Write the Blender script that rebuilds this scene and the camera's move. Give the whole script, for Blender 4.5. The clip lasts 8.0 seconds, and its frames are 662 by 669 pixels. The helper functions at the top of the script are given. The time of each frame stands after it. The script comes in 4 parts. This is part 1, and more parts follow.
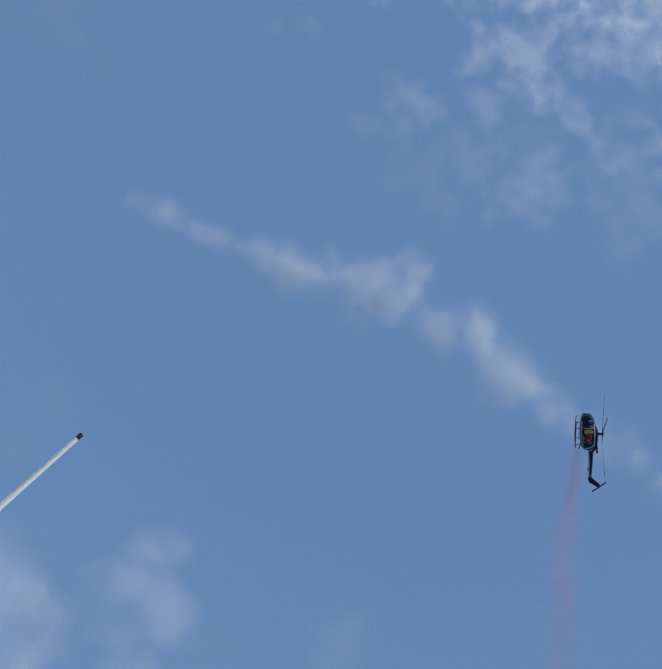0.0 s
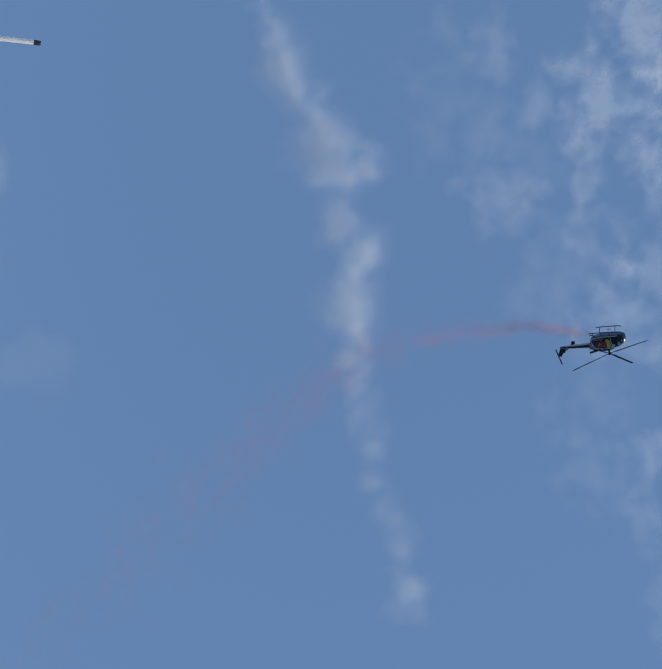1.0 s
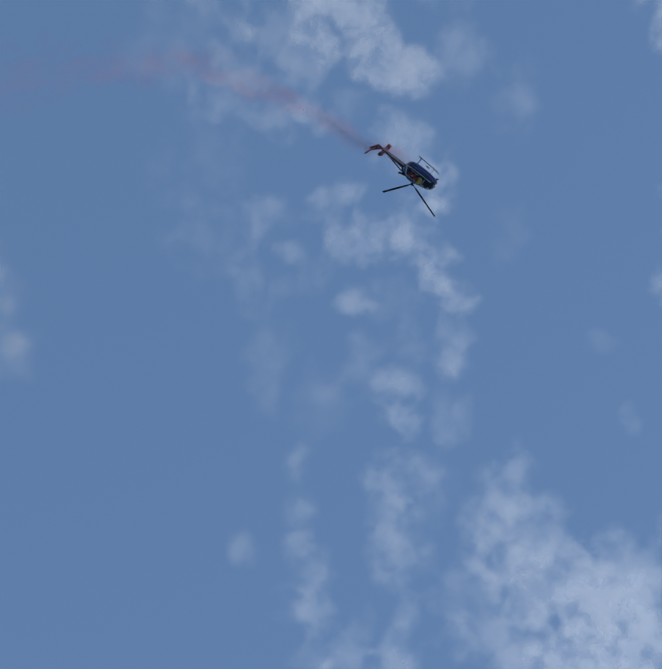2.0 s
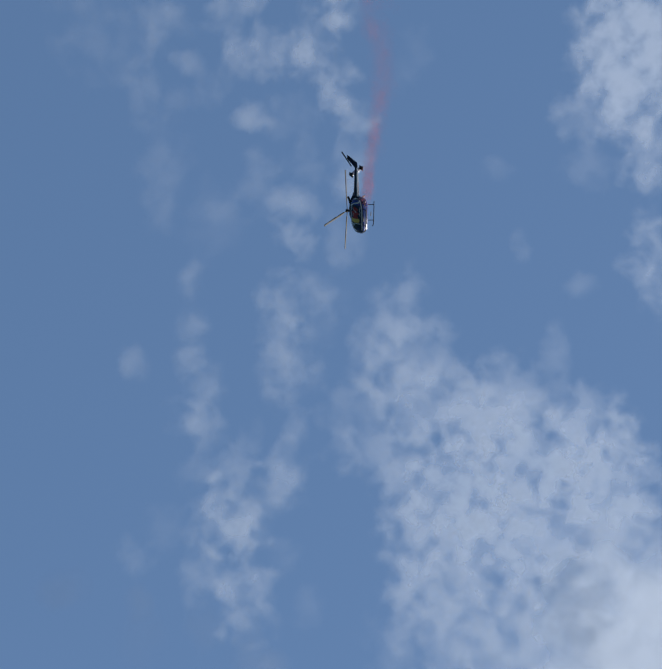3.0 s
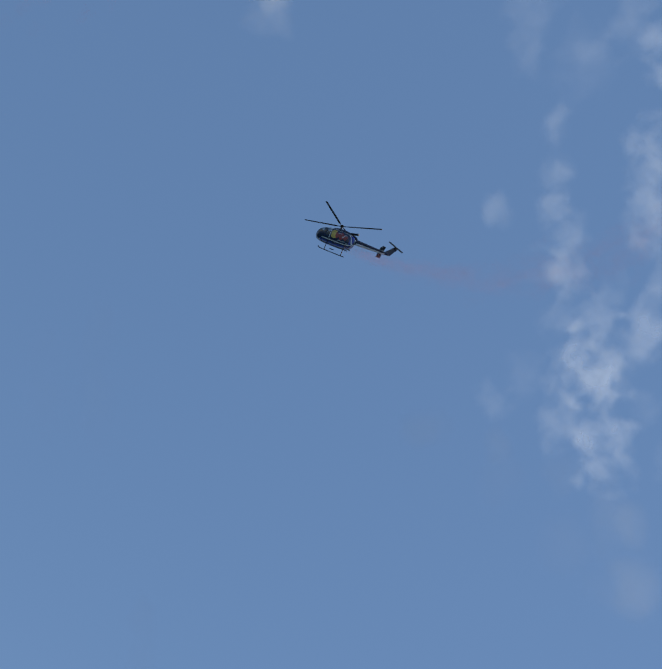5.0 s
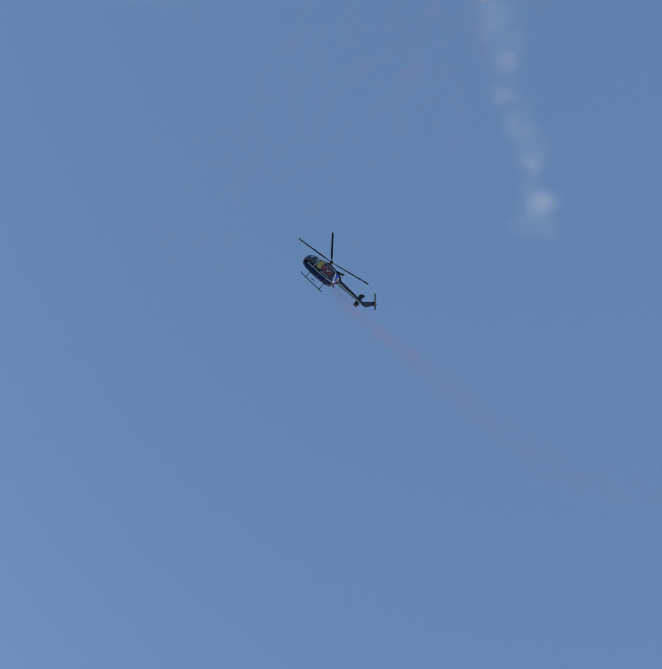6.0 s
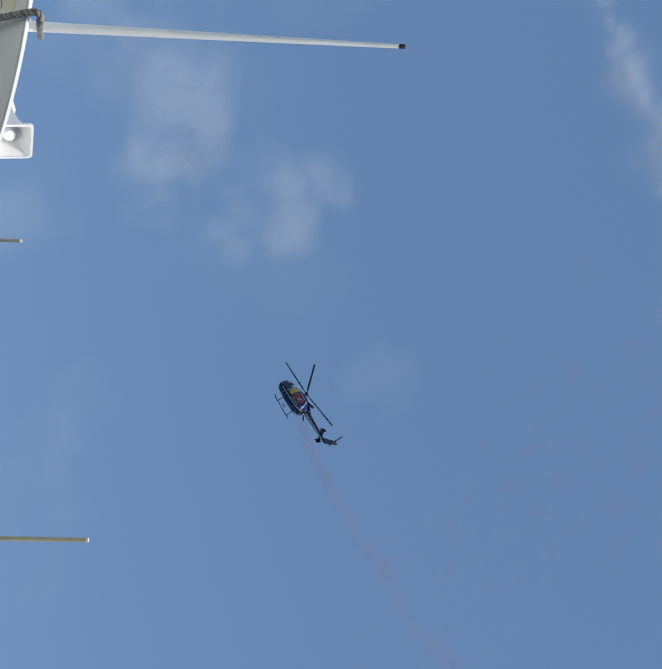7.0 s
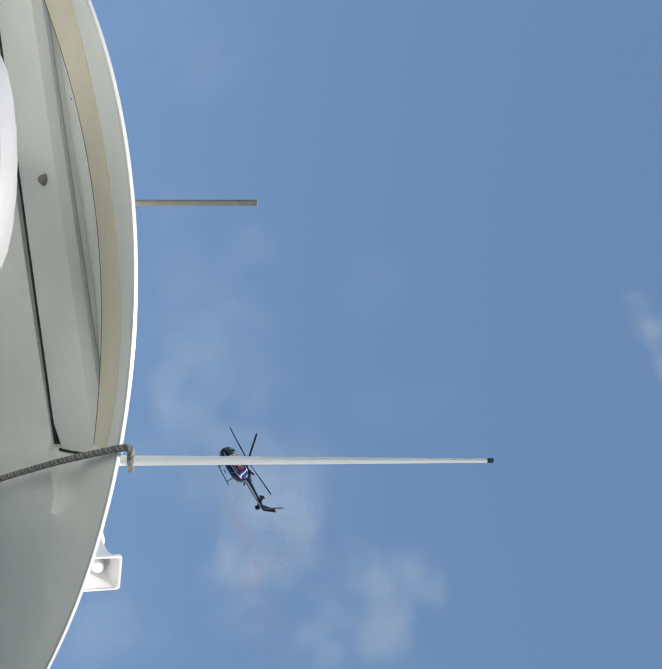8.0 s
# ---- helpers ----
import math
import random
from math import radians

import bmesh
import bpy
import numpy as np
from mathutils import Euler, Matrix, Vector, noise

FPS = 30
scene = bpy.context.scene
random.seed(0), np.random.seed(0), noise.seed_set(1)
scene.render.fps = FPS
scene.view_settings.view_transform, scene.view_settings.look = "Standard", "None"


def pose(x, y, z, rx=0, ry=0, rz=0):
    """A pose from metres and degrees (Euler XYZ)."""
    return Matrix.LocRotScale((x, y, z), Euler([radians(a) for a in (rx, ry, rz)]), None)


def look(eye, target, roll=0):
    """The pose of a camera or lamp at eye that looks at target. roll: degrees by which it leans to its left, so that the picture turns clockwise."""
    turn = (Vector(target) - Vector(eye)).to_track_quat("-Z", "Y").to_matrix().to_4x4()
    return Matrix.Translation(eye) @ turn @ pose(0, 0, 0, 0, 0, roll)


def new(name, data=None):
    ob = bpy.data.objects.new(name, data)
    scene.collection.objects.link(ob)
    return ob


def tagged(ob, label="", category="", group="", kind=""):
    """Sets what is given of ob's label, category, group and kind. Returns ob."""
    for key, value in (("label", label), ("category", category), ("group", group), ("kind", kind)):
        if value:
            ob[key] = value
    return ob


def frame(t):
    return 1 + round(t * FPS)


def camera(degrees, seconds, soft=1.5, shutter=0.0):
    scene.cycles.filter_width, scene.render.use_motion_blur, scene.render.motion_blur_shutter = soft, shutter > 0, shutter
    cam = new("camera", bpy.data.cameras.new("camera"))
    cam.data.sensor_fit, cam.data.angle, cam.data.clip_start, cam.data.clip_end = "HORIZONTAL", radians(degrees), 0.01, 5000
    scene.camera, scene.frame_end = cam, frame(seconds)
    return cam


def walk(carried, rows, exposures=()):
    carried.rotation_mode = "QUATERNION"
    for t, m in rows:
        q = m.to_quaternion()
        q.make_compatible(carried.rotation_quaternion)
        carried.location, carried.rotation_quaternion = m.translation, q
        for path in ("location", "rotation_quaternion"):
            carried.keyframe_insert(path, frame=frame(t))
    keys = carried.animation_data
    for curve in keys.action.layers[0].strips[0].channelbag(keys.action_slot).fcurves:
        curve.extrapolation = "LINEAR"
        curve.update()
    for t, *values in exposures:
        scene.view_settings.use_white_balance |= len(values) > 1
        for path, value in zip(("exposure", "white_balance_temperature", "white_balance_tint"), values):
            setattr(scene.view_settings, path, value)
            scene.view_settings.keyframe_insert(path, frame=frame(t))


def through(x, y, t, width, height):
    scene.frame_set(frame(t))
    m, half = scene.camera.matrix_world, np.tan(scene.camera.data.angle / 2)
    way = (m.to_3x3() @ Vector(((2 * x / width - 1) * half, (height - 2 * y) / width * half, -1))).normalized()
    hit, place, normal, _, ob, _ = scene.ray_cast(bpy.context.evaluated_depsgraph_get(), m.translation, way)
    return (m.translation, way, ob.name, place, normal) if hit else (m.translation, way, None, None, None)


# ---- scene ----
# ---- camera ----
cam = camera(32.06, 8.0, soft=1.5)
walk(cam, [
    (0.0, pose(0.054, -0.141, 4.098, 148.82, -21.50, -47.09)),
    (0.1, pose(0.048, -0.133, 4.093, 153.09, -22.88, -59.68)),
    (0.2, pose(0.042, -0.124, 4.088, 156.98, -19.35, -71.69)),
    (0.3, pose(0.036, -0.116, 4.083, 161.62, -15.39, -83.22)),
    (0.4, pose(0.030, -0.107, 4.078, 166.83, -12.90, -90.40)),
    (0.5, pose(0.024, -0.099, 4.073, 171.87, -14.90, -94.01)),
    (0.8, pose(0.006, -0.073, 4.057, 175.55, -31.36, -100.12)),
    (1.0, pose(-0.006, -0.056, 4.047, 167.42, -33.70, -100.64)),
    (1.5, pose(0.006, -0.056, 4.039, 159.91, -21.49, -104.45)),
    (1.7, pose(0.010, -0.056, 4.036, 160.61, -17.85, -107.04)),
    (2.8, pose(0.037, -0.056, 4.017, 153.48, -12.38, -112.99)),
    (3.0, pose(0.041, -0.056, 4.014, 151.23, -12.19, -113.40)),
    (3.5, pose(0.053, -0.056, 4.006, 146.71, -14.04, -113.41)),
    (4.0, pose(0.065, -0.056, 3.998, 143.92, -18.22, -111.02)),
    (4.5, pose(0.077, -0.056, 3.989, 142.06, -23.11, -107.77)),
    (5.0, pose(0.089, -0.056, 3.981, 140.37, -27.65, -103.85)),
    (5.2, pose(0.094, -0.056, 3.978, 140.34, -29.25, -101.83)),
    (6.3, pose(0.120, -0.055, 3.960, 151.10, -43.82, -97.06)),
    (6.5, pose(0.125, -0.055, 3.956, 155.12, -46.07, -97.21)),
    (7.0, pose(0.049, -0.088, 3.942, 164.53, -50.06, -95.26)),
    (7.5, pose(0.021, -0.015, 3.980, 173.27, -52.28, -92.56)),
    (8.0, pose(0.000, 0.000, 4.000, -180.00, -54.00, -90.00)),
], exposures=[(0.0, 0.0, 6500, 10), (0.5, -0.2, 6500, 10), (1.0, -0.06, 6500, 10), (1.5, -0.13, 6500, 10), (3.0, -0.28, 6500, 10), (3.5, -0.28, 6500, 10), (4.0, -0.2, 6500, 10), (4.5, -0.15, 6500, 10), (5.2, -0.12, 6500, 10), (6.5, -0.03, 6550, 10), (7.4, 0.0, 6750, 8), (8.0, 0.16, 6950, 8)])

# ---- world, sun, exposure ----
SUN_DIR = Vector((0.25, -0.68, 0.69)).normalized()
world = bpy.data.worlds.new("sky")
scene.world = world
world.use_nodes = True
wn = world.node_tree
sky = wn.nodes.new("ShaderNodeTexSky")
sky.sky_type, sky.sun_disc = "NISHITA", False
sky.sun_elevation = math.asin(SUN_DIR.z)
sky.sun_rotation = math.atan2(SUN_DIR.x, SUN_DIR.y)
sky.air_density, sky.dust_density, sky.ozone_density = 1.0, 0.12, 2.0
haze = wn.nodes.new("ShaderNodeMix")
haze.data_type = "RGBA"
haze.inputs[0].default_value = 0.75
haze.inputs[7].default_value = (0.66, 1.25, 2.38, 1)
wn.links.new(sky.outputs[0], haze.inputs[6])
wn.links.new(haze.outputs[2], wn.nodes["Background"].inputs[0])
wn.nodes["Background"].inputs[1].default_value = 0.185
sun = new("sun", bpy.data.lights.new("sun", "SUN"))
sun.data.energy, sun.data.angle, sun.data.color = 4.8, radians(0.53), (1.0, 0.965, 0.92)
sun.matrix_world = look((0, 0, 50), Vector((0, 0, 50)) - SUN_DIR)

scene.cycles.transparent_max_bounces = 48

# ---- materials ----


def material(name, color, rough=0.5, metal=0.0, vary=0.12, scale=6.0, bump=0.0, coat=0.0, fine=8.0):
    """A principled surface with soft stains at one scale and grain at a finer one."""
    m = bpy.data.materials.new(name)
    m.use_nodes = True
    n, l = m.node_tree.nodes, m.node_tree.links
    p = n["Principled BSDF"]
    tc = n.new("ShaderNodeTexCoord")
    a, b = n.new("ShaderNodeTexNoise"), n.new("ShaderNodeTexNoise")
    a.inputs["Scale"].default_value, a.inputs["Detail"].default_value = scale, 4
    b.inputs["Scale"].default_value, b.inputs["Detail"].default_value = scale * fine, 3
    mix = n.new("ShaderNodeMath")
    mix.operation = "MULTIPLY_ADD"
    mix.inputs[1].default_value = 0.35
    ramp = n.new("ShaderNodeMapRange")
    ramp.inputs[1].default_value, ramp.inputs[2].default_value = 0.35, 1.0
    ramp.inputs[3].default_value, ramp.inputs[4].default_value = 1.0 - vary, 1.0 + vary * 0.5
    tint = n.new("ShaderNodeVectorMath")
    tint.operation = "SCALE"
    tint.inputs[0].default_value = color
    for q in (a, b):
        l.new(tc.outputs["Object"], q.inputs["Vector"])
    l.new(b.outputs[0], mix.inputs[0])
    l.new(a.outputs[0], mix.inputs[2])
    l.new(mix.outputs[0], ramp.inputs[0])
    l.new(ramp.outputs[0], tint.inputs["Scale"])
    l.new(tint.outputs[0], p.inputs["Base Color"])
    p.inputs["Roughness"].default_value, p.inputs["Metallic"].default_value = rough, metal
    p.inputs["Coat Weight"].default_value = coat
    if bump:
        bp = n.new("ShaderNodeBump")
        bp.inputs["Strength"].default_value, bp.inputs["Distance"].default_value = bump, 0.004
        l.new(b.outputs[0], bp.inputs["Height"])
        l.new(bp.outputs[0], p.inputs["Normal"])
    return m


def haze_material(name, color, alpha, through=0.5):
    """Thin lit vapour: part of the light passes, the rest is scattered on both sides."""
    m = bpy.data.materials.new(name)
    m.use_nodes = True
    n, l = m.node_tree.nodes, m.node_tree.links
    n.remove(n["Principled BSDF"])
    d, t, s = n.new("ShaderNodeBsdfDiffuse"), n.new("ShaderNodeBsdfTranslucent"), n.new("ShaderNodeMixShader")
    c, v = n.new("ShaderNodeBsdfTransparent"), n.new("ShaderNodeMixShader")
    d.inputs[0].default_value = t.inputs[0].default_value = (*color, 1)
    s.inputs[0].default_value = through
    l.new(d.outputs[0], s.inputs[1])
    l.new(t.outputs[0], s.inputs[2])
    v.inputs[0].default_value = alpha
    l.new(c.outputs[0], v.inputs[1])
    l.new(s.outputs[0], v.inputs[2])
    l.new(v.outputs[0], n["Material Output"].inputs[0])
    return m, v.inputs[0]


def math_node(n, l, op, a, b=None, clamp=False):
    q = n.new("ShaderNodeMath")
    q.operation, q.use_clamp = op, clamp
    for i, v in enumerate((a, b)):
        if v is None:
            continue
        if isinstance(v, (int, float)):
            q.inputs[i].default_value = v
        else:
            l.new(v, q.inputs[i])
    return q.outputs[0]


def cloud_material():
    """White water vapour that thins out in tufts: the object's colour gives its depth (r) and fullness (g)."""
    m, alpha = haze_material("cloud_vapour", (0.67, 0.73, 0.81), 0.5, 0.6)
    n, l = m.node_tree.nodes, m.node_tree.links
    tc, info, sep = n.new("ShaderNodeTexCoord"), n.new("ShaderNodeObjectInfo"), n.new("ShaderNodeSeparateColor")
    l.new(info.outputs["Color"], sep.inputs[0])
    big = n.new("ShaderNodeTexNoise")
    big.inputs["Scale"].default_value, big.inputs["Detail"].default_value = 0.0145, 2.8
    big.inputs["Roughness"].default_value, big.inputs["Distortion"].default_value = 0.47, 0.15
    geo = n.new("ShaderNodeNewGeometry")
    wide = n.new("ShaderNodeVectorMath")
    wide.operation = "SCALE"
    l.new(geo.outputs["Position"], wide.inputs[0])
    l.new(math_node(n, l, "SUBTRACT", 1.0, sep.outputs[2]), wide.inputs["Scale"])
    l.new(wide.outputs[0], big.inputs["Vector"])
    off = n.new("ShaderNodeVectorMath")
    off.operation, off.inputs[1].default_value = "SUBTRACT", (0.5, 0.5, 0.5)
    l.new(tc.outputs["Generated"], off.inputs[0])
    flat = n.new("ShaderNodeVectorMath")
    flat.operation, flat.inputs[1].default_value = "MULTIPLY", (2, 2, 0)
    l.new(off.outputs[0], flat.inputs[0])
    dot = n.new("ShaderNodeVectorMath")
    dot.operation = "DOT_PRODUCT"
    l.new(flat.outputs[0], dot.inputs[0])
    l.new(flat.outputs[0], dot.inputs[1])
    fall = math_node(n, l, "MULTIPLY", dot.outputs["Value"], -0.72)
    v = math_node(n, l, "ADD", big.outputs[0], fall)
    v = math_node(n, l, "ADD", v, sep.outputs[1])
    r = n.new("ShaderNodeMapRange")
    r.interpolation_type = "SMOOTHSTEP"
    r.inputs[1].default_value, r.inputs[2].default_value = 0.26, 0.84
    l.new(v, r.inputs[0])
    edge = n.new("ShaderNodeMapRange")
    edge.interpolation_type = "SMOOTHSTEP"
    edge.inputs[1].default_value, edge.inputs[2].default_value = 1.0, 0.35
    l.new(dot.outputs["Value"], edge.inputs[0])
    a = math_node(n, l, "MULTIPLY", r.outputs[0], sep.outputs[0])
    a = math_node(n, l, "MULTIPLY", a, edge.outputs[0])
    l.new(a, alpha)
    return m


GELCOAT = material("gelcoat_white", (0.68, 0.68, 0.64), 0.32, vary=0.06, scale=2.0, bump=0.05, coat=0.3)
LINER = material("hardtop_liner", (0.84, 0.84, 0.775), 0.5, vary=0.10, scale=3.0, bump=0.12, fine=30)
CREAM = material("cream_gelcoat", (0.82, 0.75, 0.56), 0.42, vary=0.10, scale=4.0, bump=0.08)
SEAL_AND_SHADE = material("black_seal_and_shade", (0.025, 0.025, 0.025), 0.7)
STEEL = material("weathered_steel", (0.26, 0.245, 0.21), 0.5, 0.3, vary=0.25, scale=20)
BRASSY = material("yellowed_fibreglass", (0.52, 0.46, 0.28), 0.5, vary=0.2, scale=20)
WHIP = material("white_fibreglass", (0.80, 0.80, 0.78), 0.35, vary=0.05, scale=10)
BLACK = material("black_plastic", (0.015, 0.016, 0.02), 0.4)
ROPE_A = material("rope_pale_strand", (0.34, 0.33, 0.30), 0.85, vary=0.4, scale=60, bump=0.3)
ROPE_B = material("rope_dark_strand", (0.17, 0.16, 0.145), 0.85, vary=0.4, scale=60, bump=0.3)
HORN = material("horn_plastic", (0.80, 0.78, 0.78), 0.38, vary=0.05, scale=12)
NAVY = material("navy_paint", (0.010, 0.014, 0.055), 0.22, vary=0.15, scale=2, coat=0.6)
ROYAL = material("royal_blue_paint", (0.02, 0.045, 0.30), 0.22, vary=0.12, scale=2, coat=0.6)
SILVER = material("silver_paint", (0.62, 0.63, 0.66), 0.28, 0.55, vary=0.1, scale=5, coat=0.4)
WHITE_P = material("white_paint", (0.78, 0.78, 0.78), 0.3, vary=0.06, scale=5, coat=0.4)
YELLOW = material("yellow_paint", (0.78, 0.55, 0.12), 0.3, vary=0.1, scale=5, coat=0.4)
BANDS = material("pale_band_paint", (0.24, 0.27, 0.31), 0.5, vary=0.1, scale=5)
# opaque pane: the bright sky seen through it is put into the colour
SKY_PANE = material("sky_painted_window", (0.40, 0.47, 0.56), 0.08, vary=0.2, scale=3, coat=1.0)
RED = material("red_paint", (0.36, 0.03, 0.035), 0.3, vary=0.12, scale=5, coat=0.4)
GREYB = material("grey_blade_paint", (0.13, 0.13, 0.14), 0.4, vary=0.2, scale=5)
DARK = material("dark_composite", (0.020, 0.021, 0.024), 0.72, vary=0.3, scale=3)
CANOPY = material("tinted_canopy", (0.008, 0.012, 0.016), 0.06, vary=0.1, scale=2, coat=1.0)
CLOUD = cloud_material()
SMOKE_W, _ = haze_material("white_smoke", (0.78, 0.82, 0.88), 0.34, 0.55)
SMOKE_R, _ = haze_material("red_smoke", (0.84, 0.30, 0.31), 0.34, 0.5)
SMOKE_T, _ = haze_material("thin_red_smoke", (0.66, 0.36, 0.42), 0.34, 0.5)
SEA = material("sea_water", (0.02, 0.06, 0.08), 0.12, vary=0.3, scale=0.05, bump=0.6)
BOUNCE_DIMMER = material("bounce_dimming_black", (0.05, 0.05, 0.05), 0.85, vary=0.3, scale=8, bump=0.5)
HOUSING_AND_SHADE = material("housing_and_shade_grey", (0.43, 0.43, 0.44), 0.45, vary=0.06, scale=6, bump=0.05)
DECKING = material("deck_gelcoat", (0.86, 0.85, 0.81), 0.55, vary=0.1, scale=2, bump=0.2)

# ---- mesh helpers ----


def to_mesh(name, bm, mat, smooth=True):
    me = bpy.data.meshes.new(name)
    bmesh.ops.recalc_face_normals(bm, faces=bm.faces[:])
    bm.to_mesh(me)
    bm.free()
    me.materials.append(mat)
    if smooth:
        me.polygons.foreach_set("use_smooth", [True] * len(me.polygons))
        me.set_sharp_from_angle(angle=radians(38))
    return me


def part(name, bm, mat, parent=None, label="", m=None, smooth=True):
    ob = new(name, to_mesh(name, bm, mat, smooth))
    ob.parent = parent
    if m is not None:
        ob.matrix_local = m
    if label:
        tagged(ob, label)
    return ob


def thing(name, label, category, m=None, group="", kind=""):
    ob = new(name)
    ob.empty_display_size = 0.2
    if m is not None:
        ob.matrix_world = m
    return tagged(ob, label, category, group, kind)


def ring_loft(rings, close_ends=True, closed_ring=True):
    """A skin over rings of points, all with the same count."""
    bm = bmesh.new()
    vs = [[bm.verts.new(p) for p in r] for r in rings]
    k = len(rings[0])
    for a, b in zip(vs, vs[1:]):
        for i in range(k if closed_ring else k - 1):
            bm.faces.new((a[i], a[(i + 1) % k], b[(i + 1) % k], b[i]))
    if close_ends:
        bm.faces.new(vs[0])
        bm.faces.new(vs[-1])
    return bm


def tube(points, radii, k=10, bm=None):
    """A round bar along points."""
    pts = [Vector(p) for p in points]
    radii = radii if isinstance(radii, (list, tuple)) else [radii] * len(pts)
    own = bm is None
    bm = bm or bmesh.new()
    rings, ref = [], None
    for i, p in enumerate(pts):
        d = (pts[min(i + 1, len(pts) - 1)] - pts[max(i - 1, 0)]).normalized()
        if ref is None:
            ref = d.orthogonal().normalized()
        ref = (ref - d * ref.dot(d)).normalized()
        s = d.cross(ref)
        rings.append([bm.verts.new(p + radii[i] * (math.cos(a) * ref + math.sin(a) * s)) for a in (2 * math.pi * j / k for j in range(k))])
    for a, b in zip(rings, rings[1:]):
        for j in range(k):
            bm.faces.new((a[j], a[(j + 1) % k], b[(j + 1) % k], b[j]))
    bm.faces.new(rings[0])
    bm.faces.new(rings[-1])
    return bm


def slab(outline, z0, z1, bevel=0.0):
    """A plate of the given plan outline between two heights."""
    bm = bmesh.new()
    lo = [bm.verts.new((x, y, z0)) for x, y in outline]
    hi = [bm.verts.new((x, y, z1)) for x, y in outline]
    bm.faces.new(lo)
    bm.faces.new(hi)
    k = len(outline)
    for i in range(k):
        bm.faces.new((lo[i], lo[(i + 1) % k], hi[(i + 1) % k], hi[i]))
    if bevel:
        bmesh.ops.bevel(bm, geom=bm.edges[:], offset=bevel, segments=2, affect="EDGES", profile=0.6)
    return bm


def box(cx, cy, cz, sx, sy, sz, bevel=0.0):
    x, y = sx / 2, sy / 2
    return slab([(cx - x, cy - y), (cx + x, cy - y), (cx + x, cy + y), (cx - x, cy + y)], cz - sz / 2, cz + sz / 2, bevel)


# ---- sea and boat ----
EYE = Vector((0.0, 0.0, 4.0))


def poly(c, x):
    v = 0.0
    for k in c:
        v = v * x + k
    return v


def sea():
    bm = slab([(-4500, -4500), (4500, -4500), (4500, 4500), (-4500, 4500)], -1.0, 0.0)
    tagged(part("water", bm, SEA, smooth=False), "dark blue-green sea reaching the horizon", "sea", kind="structure")


def deck():
    # deck is out of view; its outline sets how much sun bounces upward
    bm = slab([(-4.2, -4.5), (0.8, -4.5), (0.8, 3.5), (2.5, 3.5), (2.5, 8.0), (-4.2, 8.0)], -0.6, 2.4, 0.06)
    tagged(part("floor", bm, DECKING), "unseen white boat deck bouncing light onto the hardtop", "deck", kind="structure")
    # added dark sheet, out of view: cuts the bounce on the hardtop's +x end
    bm = slab([(0.78, -4.4), (0.78, 3.52), (2.45, 3.52), (2.45, 7.9), (0.4, 7.9), (0.4, 5.0), (-0.3, 5.0), (-0.3, -4.4)], 2.404, 2.412)
    tagged(part("floor_dimmer", bm, BOUNCE_DIMMER, smooth=False), "unseen dark sheet dimming the bounce under the hardtop", "deck", kind="structure")
    # added bulkhead, out of view; kept short so bounce favours the -x side
    bm = slab([(-2.3, 5.1), (0.30, 5.1), (0.30, 5.25), (-2.3, 5.25)], 2.41, 5.58)
    tagged(part("wall_cabin", bm, GELCOAT), "unseen plain white bulkhead carrying the hardtop and bouncing light", "wall", kind="structure")


EDGE = (0.0055, -0.0144, 0.4007, 0.1372, 3.026)
BEND = (0.1604, 0.4125, 0.6095, 0.0381, 3.1689)
STEP = (-0.0663, -0.0822, 0.3757, 0.0436, 3.3613)


